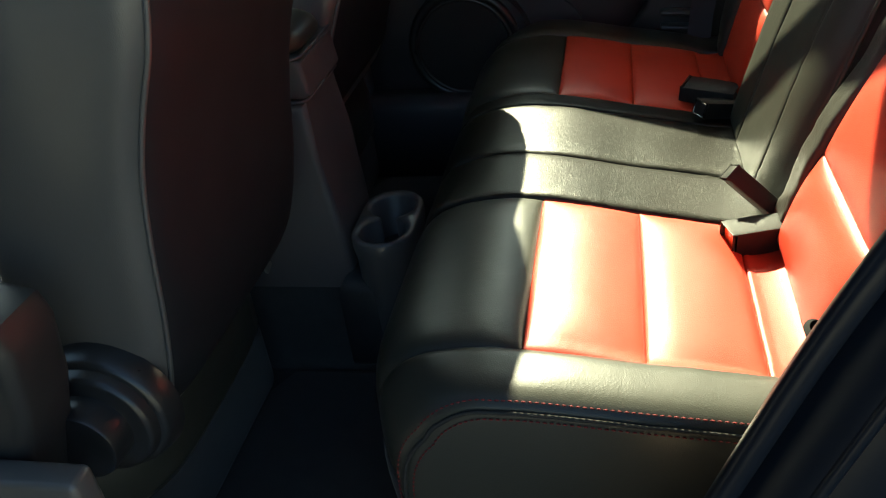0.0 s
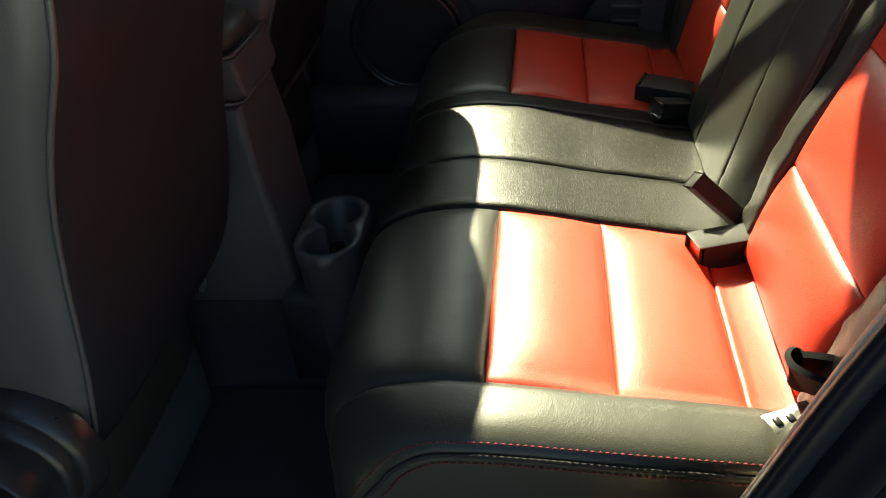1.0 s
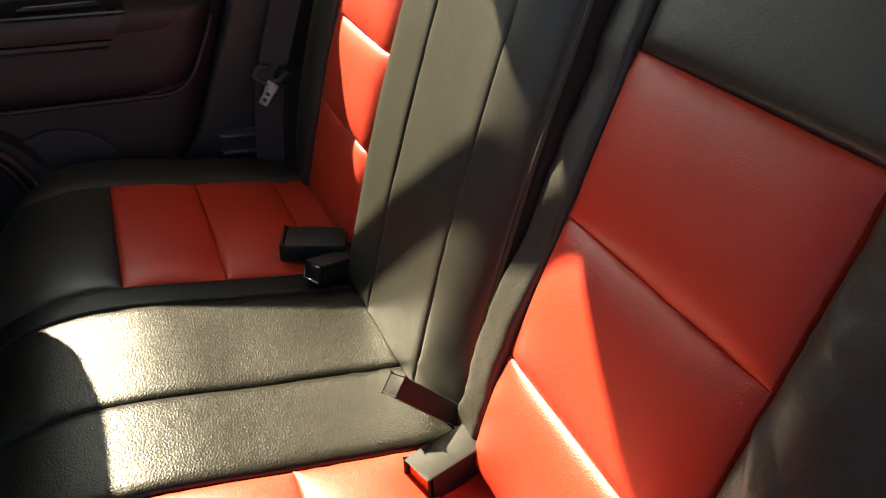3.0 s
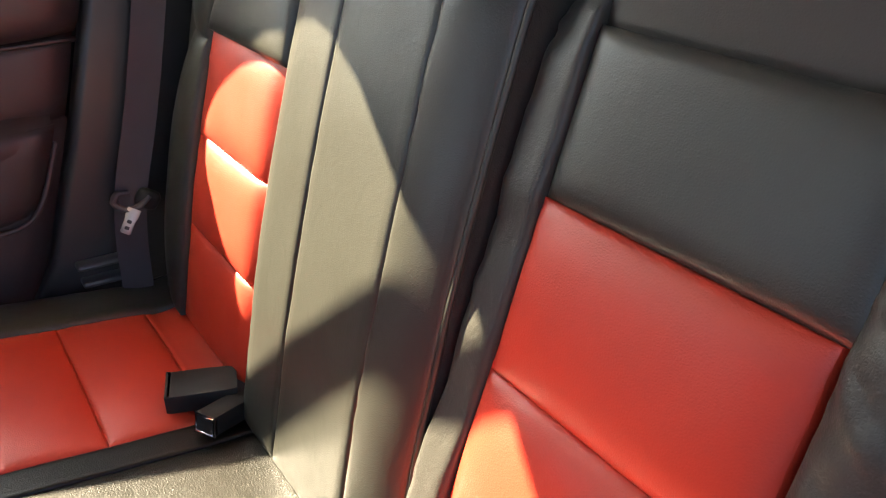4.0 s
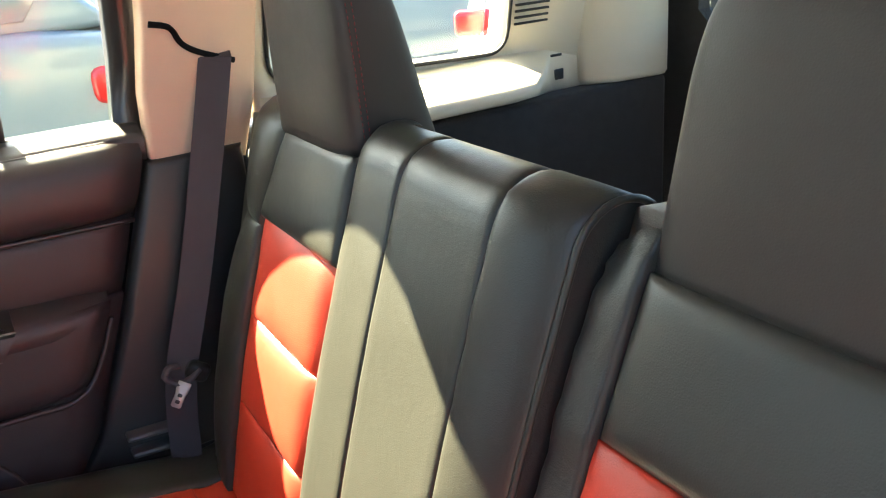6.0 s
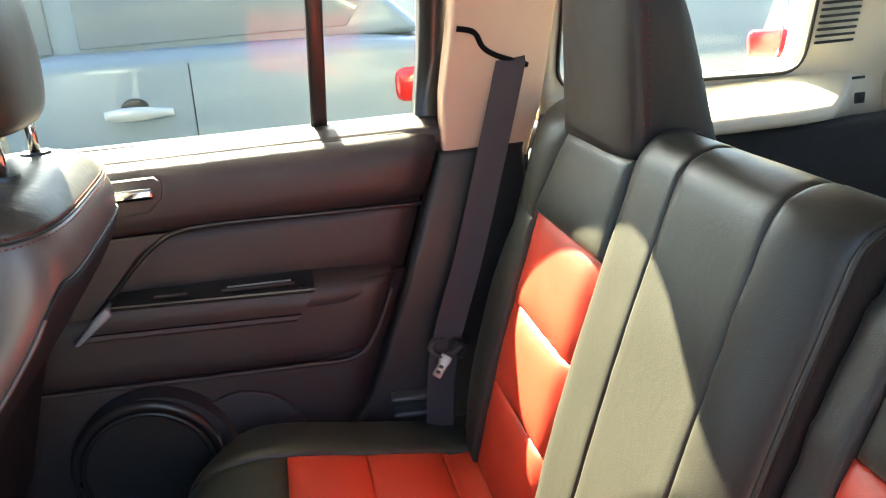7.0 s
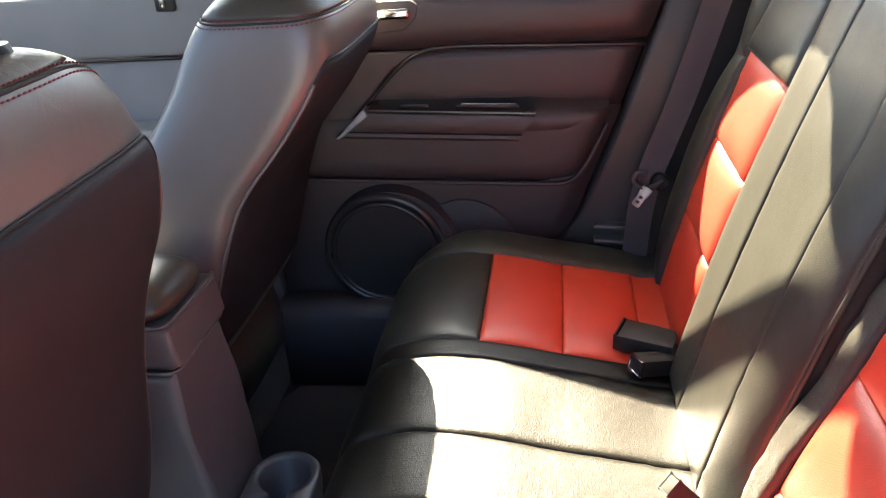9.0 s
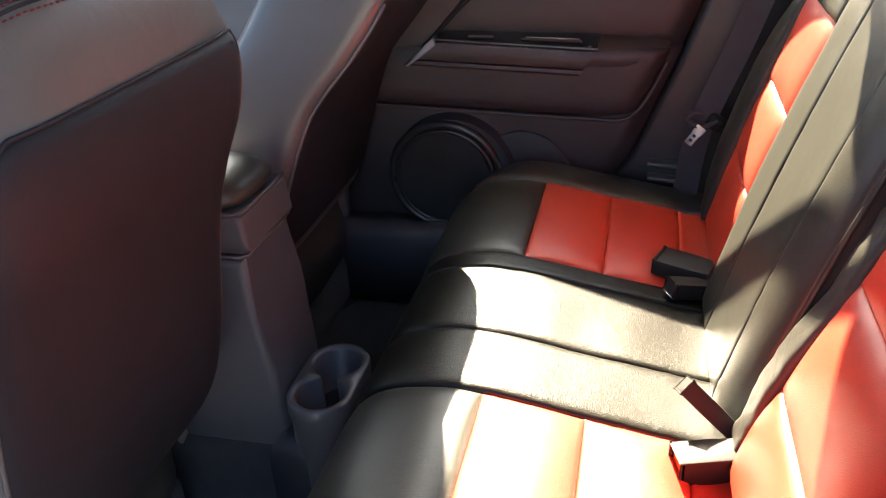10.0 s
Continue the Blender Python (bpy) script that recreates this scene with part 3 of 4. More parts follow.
def front_seat(label, side, cy, rows, head_x, yoke_z, hem_z, sag):
    ob = thing("front_seat", label, "car seat", "front seats")
    top_z = rows[-1][0]
    fine = smooth_line([(a, b, c) for a, b, c, _ in rows], 4)
    wide = smooth_line([(a, d, 0) for a, _, _, d in rows], 4)
    rings = [super_ring(p[1] - p[2] / 2, cy, p[0], max(p[2], 0.01) / 2, q[1], boxy(p[0], top_z), 112) for p, q in zip(fine, wide)]
    cut = next(k for k, p in enumerate(fine) if p[0] > yoke_z)
    part("backrest", loft(rings[:cut + 1]), VINYL, ob, "charcoal vinyl backrest")
    part("shoulder_yoke", loft(rings[cut:]), CREASED, ob, "black leather shoulder yoke")

    zs, rx, dp, hw = (np.array([p[0] for p in fine]), np.array([p[1] for p in fine]), np.array([max(p[2], 0.01) for p in fine]), np.array([q[1] for q in wide]))

    def half(z):
        return float(np.interp(z, zs, hw))

    def rear_line(z, dy, out=0.0015):
        hx, cx, p = float(np.interp(z, zs, dp)) / 2, float(np.interp(z, zs, rx - dp / 2)), boxy(z, top_z)
        t = min(0.999, abs(dy) / half(z))
        return (cx + hx * (1 - t ** p) ** (1 / p) + out, cy + dy, z)

    # stitched yoke round the shoulders, hem and piping of the back cover
    def around(t, z, out):
        hx, cx, p = float(np.interp(z, zs, dp)) / 2, float(np.interp(z, zs, rx - dp / 2)), boxy(z, top_z)
        c, s = math.cos(t), math.sin(t)
        return (cx + (hx + out) * math.copysign(abs(c) ** (2 / p), c), cy + (half(z) + out) * math.copysign(abs(s) ** (2 / p), s), z)

    turn = np.linspace(-2.5, 2.5, 220)
    for off in (-0.0045, 0.0045):
        stitches([around(t, yoke_z - off - sag * abs(math.sin(t)) ** 4, 0.0008) for t in turn], ob, r=0.0010)
    part("yoke_seam", tube([around(t, yoke_z - sag * abs(math.sin(t)) ** 4, -0.0004) for t in turn], 0.0018, 6), PIPING, ob)

    def hem(t):
        return hem_z - 0.03 * max(0.0, (abs(t) - 0.62) / 0.30) ** 2

    reach = np.linspace(-0.92, 0.92, 48)
    low = rows[1][0]
    cover = []
    for k in range(34):
        f = k / 33
        cover.append([around(t, low + (hem(t) - low) * f, 0.0022) for t in reach] + [around(t, low + (hem(t) - low) * f, -0.004) for t in reach[::-1]])
    part("back_cover", loft(cover), BACKCLOTH, ob, "dark back cover")
    part("cover_hem", tube([around(t, hem(t), 0.0016) for t in reach], 0.0020, 8), BACKCLOTH, ob, "raised hem along the top of the back cover")
    for s in (-1, 1):
        part("piping", tube([around(s * 0.92, low + (hem(0.92) - low) * f, 0.0018) for f in np.linspace(0, 1, 44)], 0.0026, 8), VINYL, ob)
    # dent lines pressed into the padding
    # seat cushion
    rings = []
    for z, gx, gy in ((0.16, -0.02, -0.02), (0.19, 0.0, 0.0), (0.26, 0.0, 0.0), (0.31, -0.01, -0.01), (0.335, -0.04, -0.04)):
        rings.append(super_ring(-0.70, cy, z, 0.27 + gx, 0.235 + gy, 4.0, 40))
    part("seat", loft(rings), BLACK, ob, "black leather seat cushion")
    # The frame gets the carpet's black to imitate the shade under the seat.
    part("seat_frame", rbox((-0.68, cy, 0.10), (0.44, 0.40, 0.14), 0.02), CARPET, ob)
    if side < 0:  # loose end of the cover's lacing
        part("cover_clip", rbox((-0.378, cy + 0.108, 0.330), (0.006, 0.018, 0.024), 0.002, m=pose(0, 0, 0, 20)), STEEL, ob, "small bright clip under the hem")
    # recliner cover on the door side
    for s, r, w in () if side > 0 else ((1, 0.080, 0.030), (1, 0.070, 0.044), (1, 0.046, 0.075)):
        bm = bmesh.new()
        bmesh.ops.create_cone(bm, cap_ends=True, segments=40, radius1=r, radius2=r * 0.9, depth=w, matrix=Matrix.Translation((-0.424, cy + side * (0.200 + w / 2), 0.368)) @ pose(0, 0, 0, -90 * side))
        bmesh.ops.bevel(bm, geom=[e for e in bm.edges if e.calc_face_angle(0) > 0.6], offset=0.005, segments=2, profile=0.5, affect="EDGES")
        part("recliner_cover", sharp(bm), SMOOTH, ob, "round black plastic recliner cover")
    # head restraint of a deep front pad and a slimmer rear pad, on chrome posts
    for name, off, hx, hy, plan, lo, hi in (("headrest", -0.046, 0.038, 0.122, 3.4, top_z + 0.022, top_z + 0.245), ("headrest_back", 0.004, 0.038, 0.106, 2.6, top_z + 0.046, top_z + 0.235)):
        rings = []
        for k in range(21):
            a = k / 20 * math.pi
            z = (lo + hi) / 2 - (hi - lo) / 2 * math.cos(a)
            r = max(0.2, math.sin(a)) ** 0.42
            rings.append(super_ring(head_x + off - 0.05 * (z - lo), cy, z, hx * r, hy * (0.5 + 0.5 * r), plan, 48))
        part(name, loft(rings), BLACK, ob, "padded black leather headrest")
    for z in (top_z + 0.034, top_z + 0.040):
        stitches([(head_x - 0.046 + 0.031 * math.cos(a), cy + 0.094 * math.sin(a), z) for a in np.linspace(-2.6, 2.6, 60)], ob, r=0.0012)
    for dy in (-0.07, 0.07):
        post = part("headrest_post", tube([(head_x + 0.002, cy + dy, top_z - 0.02), (head_x + 0.002, cy + dy, top_z + 0.08)], 0.0068, 16), CHROME, ob, "chrome post")
        bm = bmesh.new()
        bmesh.ops.create_cone(bm, cap_ends=True, segments=28, radius1=0.022, radius2=0.018, depth=0.014, matrix=Matrix.Translation((head_x + 0.002, cy + dy, top_z - 0.004)))
        part("post_sleeve", sharp(bm), SMOOTH, post)
    return ob


# z, rear x, depth, half width
PASSENGER = [(0.34, -0.415, 0.16, 0.235), (0.37, -0.400, 0.19, 0.245), (0.45, -0.374, 0.22, 0.248), (0.55, -0.338, 0.24, 0.236), (0.62, -0.305, 0.24, 0.224), (0.70, -0.238, 0.235, 0.210),
             (0.77, -0.189, 0.235, 0.199), (0.82, -0.172, 0.228, 0.192), (0.855, -0.174, 0.206, 0.184), (0.880, -0.186, 0.172, 0.168), (0.896, -0.202, 0.132, 0.140), (0.903, -0.218, 0.085, 0.10), (0.905, -0.235, 0.03, 0.05)]
DRIVER = [(0.322, -0.385, 0.10, 0.180), (0.345, -0.366, 0.15, 0.195), (0.385, -0.346, 0.19, 0.201), (0.46, -0.326, 0.20, 0.205), (0.55, -0.311, 0.20, 0.205), (0.62, -0.296, 0.20, 0.205), (0.68, -0.276, 0.19, 0.205),
          (0.74, -0.251, 0.18, 0.205), (0.80, -0.240, 0.17, 0.200), (0.85, -0.244, 0.155, 0.186), (0.885, -0.250, 0.145, 0.168), (0.908, -0.260, 0.125, 0.142), (0.922, -0.277, 0.085, 0.105), (0.927, -0.298, 0.03, 0.06)]
front_seat("black leather front passenger seat with red stitching", 1, 0.375, PASSENGER, -0.247, 0.862, 0.805, 0.004)
front_seat("black leather driver seat with red stitching, seen from behind", -1, -0.366, DRIVER, -0.306, 0.906, 0.829, 0.026)


# ---- centre console and cup holder ----
def console():
    ob = thing("centre_console", "black plastic centre console with padded lid", "console")
    prof = [(-0.95, 0.05), (-0.95, 0.46), (-0.40, 0.493), (-0.346, 0.490), (-0.338, 0.40), (-0.326, 0.28), (-0.318, 0.05)]
    part("body", sharp(prism(prof, lambda a, b, d: (a, d - 0.006, b), -0.083, 0.078, 0.014, 3)), CONSOLE, ob)
    prof = [(-0.72, 0.498), (-0.72, 0.548), (-0.35, 0.556), (-0.340, 0.55), (-0.334, 0.502), (-0.345, 0.496)]
    part("bin", sharp(prism(prof, lambda a, b, d: (a, d, b), -0.084, 0.070, 0.008, 3)), CONSOLE, ob, "storage bin below the lid")
    rings = []
    for z, g in ((0.559, 0.004), (0.563, 0.0), (0.572, 0.0), (0.584, 0.006), (0.594, 0.020), (0.600, 0.045)):
        rings.append(super_ring(-0.545, -0.007, z, 0.20 - g, 0.080 - g, 5.0, 48))
    part("lid", loft(rings), BLACK, ob, "padded black armrest lid")
    for z in (0.494, 0.5575):  # bright worn lips of the gaps between lid, bin and body
        part("lip", tube([(-0.60, -0.0855, z), (-0.350, -0.0855, z), (-0.341, -0.078, z), (-0.3395, 0.0, z), (-0.341, 0.064, z)], 0.0026, 6), HOLDER, ob)


console()


def cup_holder():
    ob = thing("cup_holder", "black plastic twin cup holder behind the console", "cup holder")
    c, half, R, r = Vector((-0.262, -0.045)), 0.038, 0.050, 0.037

    def outline(rad, waist, n=64):
        pts = []
        for k in range(n):
            a = 2 * math.pi * k / n
            d = Vector((math.cos(a), math.sin(a)))
            best = 0.0
            for s in (-1, 1):  # far side of either circle along this way
                o = Vector((0, s * half))
                q = d.dot(o)
                disc = q * q - o.dot(o) + rad * rad
                if disc > 0:
                    best = max(best, q + math.sqrt(disc))
            if abs(d.x) > 1e-6:
                w = waist / abs(d.x)
                if abs(d.y * w) <= half:
                    best = max(best, w)
            pts.append(c + d * best)
        return pts

    big, hole = outline(R, R), outline(r, 0.013)
    rings = []
    for loop, z in ((hole, 0.155), (hole, 0.272), (outline(r + 0.002, 0.015), 0.276), (outline(R * 0.94, R * 0.94), 0.279), (big, 0.274), (big, 0.255), (outline(R * 0.93, R * 0.94), 0.235), (outline(R * 0.9, R * 0.9), 0.06)):
        rings.append([(p.x, p.y, z) for p in loop])
    bm = bmesh.new()
    loft(rings, cap=False, bm=bm)
    fv = [v for v in bm.verts if abs(v.co.z - 0.155) < 1e-5]
    bm.faces.new(fv)
    part("holder", sharp(bm, 30), HOLDER, ob)
    part("base", prism([(-0.34, -0.125), (-0.34, 0.06), (-0.215, 0.06), (-0.20, 0.02), (-0.20, -0.085), (-0.215, -0.125)], lambda a, b, d: (a, b, d), 0.02, 0.20, 0.02, 3), PLASTIC, ob)


cup_holder()


# ---- floor and shell of the car ----
def structure(name, bm, mat, label, smooth=False):
    return tagged(part(name, bm, mat, None, smooth=smooth), label, "", "", "structure")


structure("floor", rbox((-0.2, 0.0, -0.01), (2.6, 1.44, 0.06), 0), CARPET, "black carpeted car floor")
structure("trim_tunnel", prism([(-0.13, 0.0), (-0.10, 0.16), (-0.07, 0.185), (0.07, 0.185), (0.10, 0.16), (0.13, 0.0)], lambda a, b, d: (d, a, b), -1.4, -0.15), CARPET, "carpeted centre tunnel", True)


def mat_piece(name, x0, x1, y0, y1):
    ob = thing(name, "black ribbed floor mat on the carpet", "floor mat", "floor mats")
    pts = [(x0, y0), (x1, y0), (x1, y1 - 0.05), (x1 - 0.05, y1), (x0 + 0.12, y1), (x0 + 0.08, y1 - 0.07), (x0, y1 - 0.07)]
    part("mat", prism(pts, lambda a, b, d: (a, b, d), 0.022, 0.032, 0.004, 1), CARPET, ob)


mat_piece("floor_mat", -0.56, -0.19, -0.58, -0.14)
mat_piece("floor_mat", -0.56, -0.19, 0.16, 0.56)


def lean(z):
    """How the side glass leans in towards the roof."""
    return 0.70 - 0.10 * max(0.0, z - 0.855) / 0.395


def side3(a, b, d):
    return (a, lean(b) + d, b)


# rear door, far side
WIN = [(-0.365, 0.856), (0.288, 0.853), (0.299, 0.95), (0.304, 1.03), (0.302, 1.12), (0.296, 1.19), (0.287, 1.245), (0.268, 1.285), (0.238, 1.312), (0.18, 1.332), (0.05, 1.37), (-0.12, 1.405), (-0.365, 1.435)]
OUT = [(-0.50, 0.80), (0.345, 0.80), (0.350, 0.95), (0.353, 1.03), (0.356, 1.12), (0.36, 1.19), (0.37, 1.26), (0.38, 1.50), (0.28, 1.50), (0.18, 1.50), (0.05, 1.50), (-0.12, 1.50), (-0.50, 1.50)]


def rear_edge(z):
    return float(np.interp(z, [0.10, 0.30, 0.38, 0.58, 0.81], [0.06, 0.11, 0.152, 0.232, 0.309]))


def far_door():
    ob = thing("door_1", "closed rear door with dark moulded plastic trim", "car door", kind="structure")
    part("window_frame", sharp(frame_ring(WIN, OUT, side3, -0.006, 0.045)), SMOOTH, ob)
    part("window_divider", rbox((0.1395, 0.658, 1.08), (0.027, 0.028, 0.60), 0.004, m=pose(0, 0, 0, 14.2, 3.6, 0)), SMOOTH, ob)
    pane = prism([(-0.37, 0.858), (0.29, 0.855), (0.30, 1.17), (0.25, 1.295), (0.05, 1.37), (-0.37, 1.435)], lambda a, b, d: (a, lean(b) + 0.012 + d, b), 0.0, 0.003)
    p = part("pane", pane, GLASS, ob, smooth=False)
    p.visible_shadow = False

    def skin(z0, z1, prof, name, mat, x0=-0.47, n=16, edge=rear_edge, fall=0.0):
        """A strip of trim from z0 to z1; prof gives y from bottom to top, fall the slope of its lower edge."""
        bm = bmesh.new()
        rows = []
        m = len(prof)
        for j in range(m):
            z = z0 + (z1 - z0) * j / (m - 1)
            xr = edge(z)
            xs = [x0 + (xr - x0) * i / n for i in range(n)] + [xr]
            rows.append([bm.verts.new((x, prof[j] + (0.012 if i == n else 0.0), z - fall * (x - 0.12) * (1 - j / (m - 1)))) for i, x in enumerate(xs)])
        back = [[bm.verts.new((v.co.x, 0.74, v.co.z)) for v in (r[0], r[-1])] for r in (rows[0], rows[-1])]
        for q, w in zip(rows, rows[1:]):
            for i in range(n):
                bm.faces.new((q[i], q[i + 1], w[i + 1], w[i]))
        bm.faces.new([v for v in rows[-1]] + [back[1][1], back[1][0]])
        bm.faces.new([v for v in rows[0][::-1]] + [back[0][0], back[0][1]])
        bm.faces.new([r[-1] for r in rows] + [back[1][1], back[0][1]])
        bm.faces.new([r[0] for r in rows[::-1]] + [back[0][0], back[1][0]])
        return part(name, sharp(bm), mat, ob)

    skin(0.725, 0.838, [0.650, 0.640, 0.634, 0.631, 0.630, 0.630, 0.630, 0.632, 0.636, 0.645, 0.66], "upper_trim", DOORTRIM)
    skin(0.600, 0.7235, [0.668, 0.662, 0.660, 0.660, 0.661, 0.664], "insert", DOORTRIM, x0=-0.30)
    def round_end(z):
        return float(np.interp(z, [0.458, 0.461, 0.466, 0.475, 0.490, 0.516, 0.565, 0.607], [0.105, 0.128, 0.142, 0.153, 0.166, 0.180, 0.202, 0.222]))

    skin(0.458, 0.5985, [0.644, 0.637, 0.634, 0.633, 0.632, 0.632, 0.632, 0.632, 0.632, 0.632, 0.632, 0.632, 0.633, 0.635, 0.640], "middle_trim", DOORTRIM, edge=round_end, fall=0.042, n=24)
    skin(0.10, 0.600, [0.665, 0.655, 0.650, 0.648, 0.648, 0.650], "lower_trim", DOORTRIM)
    rim = [(-0.45, 0.640, 0.4785), (-0.1, 0.638, 0.4635), (0.07, 0.638, 0.4565), (0.115, 0.639, 0.4545), (0.142, 0.641, 0.460), (0.160, 0.643, 0.474), (0.178, 0.645, 0.500), (0.193, 0.647, 0.530), (0.212, 0.649, 0.572)]
    part("moulding", tube(smooth_line(rim, 6), 0.0045, 8), DOORTRIM, ob, "rounded rim of the lower panel")
    sill = [(0.657, 0.836), (0.668, 0.843), (0.682, 0.850), (0.696, 0.856), (0.700, 0.80), (0.66, 0.80)]
    part("sill_cap", sharp(prism(sill, lambda a, b, d: (d, a, b), -0.47, 0.318), 50), DOORTRIM, ob, "dark sill along the glass")
    # the raised moulding round the insert
    line = smooth_line([(-0.315, 0.655, 0.548), (-0.255, 0.650, 0.612), (-0.185, 0.646, 0.685), (-0.13, 0.645, 0.720), (-0.06, 0.645, 0.7275), (0.10, 0.645, 0.7225), (0.278, 0.650, 0.716)], 8)
    part("moulding", tube(line, 0.004, 8), SMOOTH, ob)
    corner = [(-0.47, 0.555), (-0.318, 0.555), (-0.255, 0.617), (-0.188, 0.690), (-0.135, 0.7235), (-0.47, 0.7235)]
    part("corner_trim", prism(corner, lambda a, b, d: (a, d, b), 0.640, 0.70, 0.003, 1), DOORTRIM, ob, smooth=False)
    # arm rest with a slanting switch panel on top; both of its ends are cut at a slant
    def run(name, mat, front, back, section, label="", ease=0.0):
        rings = []
        for f in np.linspace(0, 1, 13):
            x0 = front(0.60) + (back(0.60) - front(0.60)) * f
            rings.append([(front(z) * (1 - f) + back(z) * f, y + ease * f ** 3, z) for y, z in section(x0)])
        bm = loft(rings)
        bmesh.ops.bevel(bm, geom=[e for e in bm.edges if len(e.link_faces) == 2 and e.calc_face_angle(0) > 0.6], offset=0.0014, segments=2, profile=0.5, affect="EDGES")
        return part(name, sharp(bm), mat, ob, label)

    def front_cut(z):
        return -0.244 - 1.3 * (0.618 - z)

    def rear_cut(z):
        return 0.080 - 0.72 * max(0.602 - z, 0.0)

    def rest(x):
        top, low = 0.606 - 0.050 * x, 0.5550 - 0.050 * x
        return [(0.660, top), (0.616, top), (0.610, top - 0.003), (0.607, top - 0.010), (0.606, top - 0.022), (0.609, low + 0.0155), (0.612, low + 0.0135),
                (0.618, low + 0.0125), (0.612, low + 0.0110), (0.611, low + 0.005), (0.615, low), (0.660, low - 0.001)]

    def panel(x):
        top = 0.606 - 0.050 * x
        return [(0.668, 0.6245 - 0.018 * x), (0.648, 0.6235 - 0.018 * x), (0.614, top + 0.0035), (0.6135, top + 0.0005), (0.668, top + 0.0005)]

    def behind(x):
        drop = 0.05 * (x - 0.08)
        return [(0.668, 0.6225 - drop), (0.652, 0.6190 - drop), (0.637, 0.604 - drop), (0.630, 0.597 - drop), (0.6265, 0.588 - drop), (0.6260, 0.578 - drop), (0.629, 0.5670 - 0.02 * (x - 0.06)), (0.668, 0.5650 - 0.02 * (x - 0.06))]

    run("armrest", DOORTRIM, front_cut, rear_cut, rest)
    run("switch_panel", SMOOTH, front_cut, rear_cut, panel, "glossy black switch panel")
    run("armrest_rear", DOORTRIM, lambda z: 0.045, lambda z: 0.214 + 0.3 * (z - 0.6), behind, ease=0.020)
    # Sky reflection on the pull cup, built as a sliver in pale blue grey.
    part("pull_sky_glint", prism([(-0.303, 0.570), (-0.296, 0.568), (-0.237, 0.612), (-0.244, 0.626)], lambda a, b, d: (a, d, b), 0.6035, 0.64, 0.0015, 1), BLUEPAINT, ob, "sky reflection on the pull cup, painted as a pale sliver")
    part("grip_slot", rbox((-0.010, 0.628, 0.6165), (0.118, 0.016, 0.006), 0.002, m=pose(0, 0, 0, -28, 1.8, 0)), RUBBER, ob, "black pull slot")
    part("grip_edge", rbox((-0.008, 0.632, 0.6205), (0.104, 0.004, 0.003), 0.001, m=pose(0, 0, 0, -28, 1.8, 0)), STEEL, ob, "grey pull grip edge")
    part("window_switch", rbox((-0.148, 0.626, 0.6235), (0.052, 0.018, 0.006), 0.002, m=pose(0, 0, 0, -28, 1.8, 0)), PLASTIC, ob)
    return ob


DOOR = far_door()


def far_door_fittings(ob):
    hp = part("handle_recess", sharp(prism([(-0.225, 0.760), (-0.225, 0.818), (-0.14, 0.818), (-0.128, 0.808), (-0.132, 0.785), (-0.155, 0.764)], lambda a, b, d: (a, d, b), 0.627, 0.66, 0.003, 2)), DOORTRIM, ob, "moulded recess round the handle")
    part("door_handle", rbox((-0.175, 0.622, 0.795), (0.066, 0.014, 0.019), 0.006, 3), CHROME, hp, "bright chrome inner handle")
    c = Vector((-0.234, 0.640, 0.325))

    def disc(r, y, depth, name, mat, parent, label=""):
        bm = bmesh.new()
        bmesh.ops.create_cone(bm, cap_ends=True, segments=64, radius1=r, radius2=r, depth=depth, matrix=Matrix.Translation((c.x, y, c.z)) @ pose(0, 0, 0, 90))
        return part(name, sharp(bm), mat, parent, label)

    bm = bmesh.new()
    bmesh.ops.create_cone(bm, cap_ends=True, segments=64, radius1=0.142, radius2=0.132, depth=0.04, matrix=Matrix.Translation((c.x + 0.014, 0.640, c.z - 0.004)) @ pose(0, 0, 0, 90))
    part("speaker_pod", sharp(bm), PLASTIC, ob, "black moulded pod round the speaker")
    sp = disc(0.106, 0.625, 0.03, "speaker", GRILLE, ob, "round black speaker grille")
    for r, w, y in ((0.117, 0.010, 0.620), (0.105, 0.005, 0.612)):
        bm = tube([(c.x + r * math.cos(a), y, c.z + r * math.sin(a)) for a in np.linspace(0, 2 * math.pi, 73)], w, 10, up=(0, 1, 0))
        part("speaker_ring", bm, SMOOTH, sp)
    arc = [(-0.12, 0.20), (-0.13, 0.41), (-0.07, 0.425), (-0.01, 0.405), (0.03, 0.355), (0.05, 0.28), (0.05, 0.20)]
    arc = arc[:1] + [(p.x, p.y) for p in smooth_line([(q[0], q[1], 0) for q in arc[1:-1]], 6)] + arc[-1:]
    part("map_pocket", sharp(prism(arc, lambda a, b, d: (a, d, b), 0.642, 0.70, 0.005, 3)), PLASTIC, ob)


far_door_fittings(DOOR)

# body side outside the trim, far side
structure("wall_far_sill", rbox((-0.35, 0.80, 0.30), (2.9, 0.10, 1.0), 0.01), PAINT, "outer skin of the doors below the windows")
structure("wall_far_rear_corner", rbox((1.27, 0.745, 0.66), (0.38, 0.11, 1.66), 0.01), PAINT, "outer skin of the far rear corner")
structure("trim_far_rocker", prism([(0.575, 0.02), (0.570, 0.19), (0.578, 0.212), (0.60, 0.220), (0.64, 0.218), (0.64, 0.02)], lambda a, b, d: (d, a, b), -0.47, 0.12, 0.004), CONSOLE, "black scuff plate along the far door opening", True)


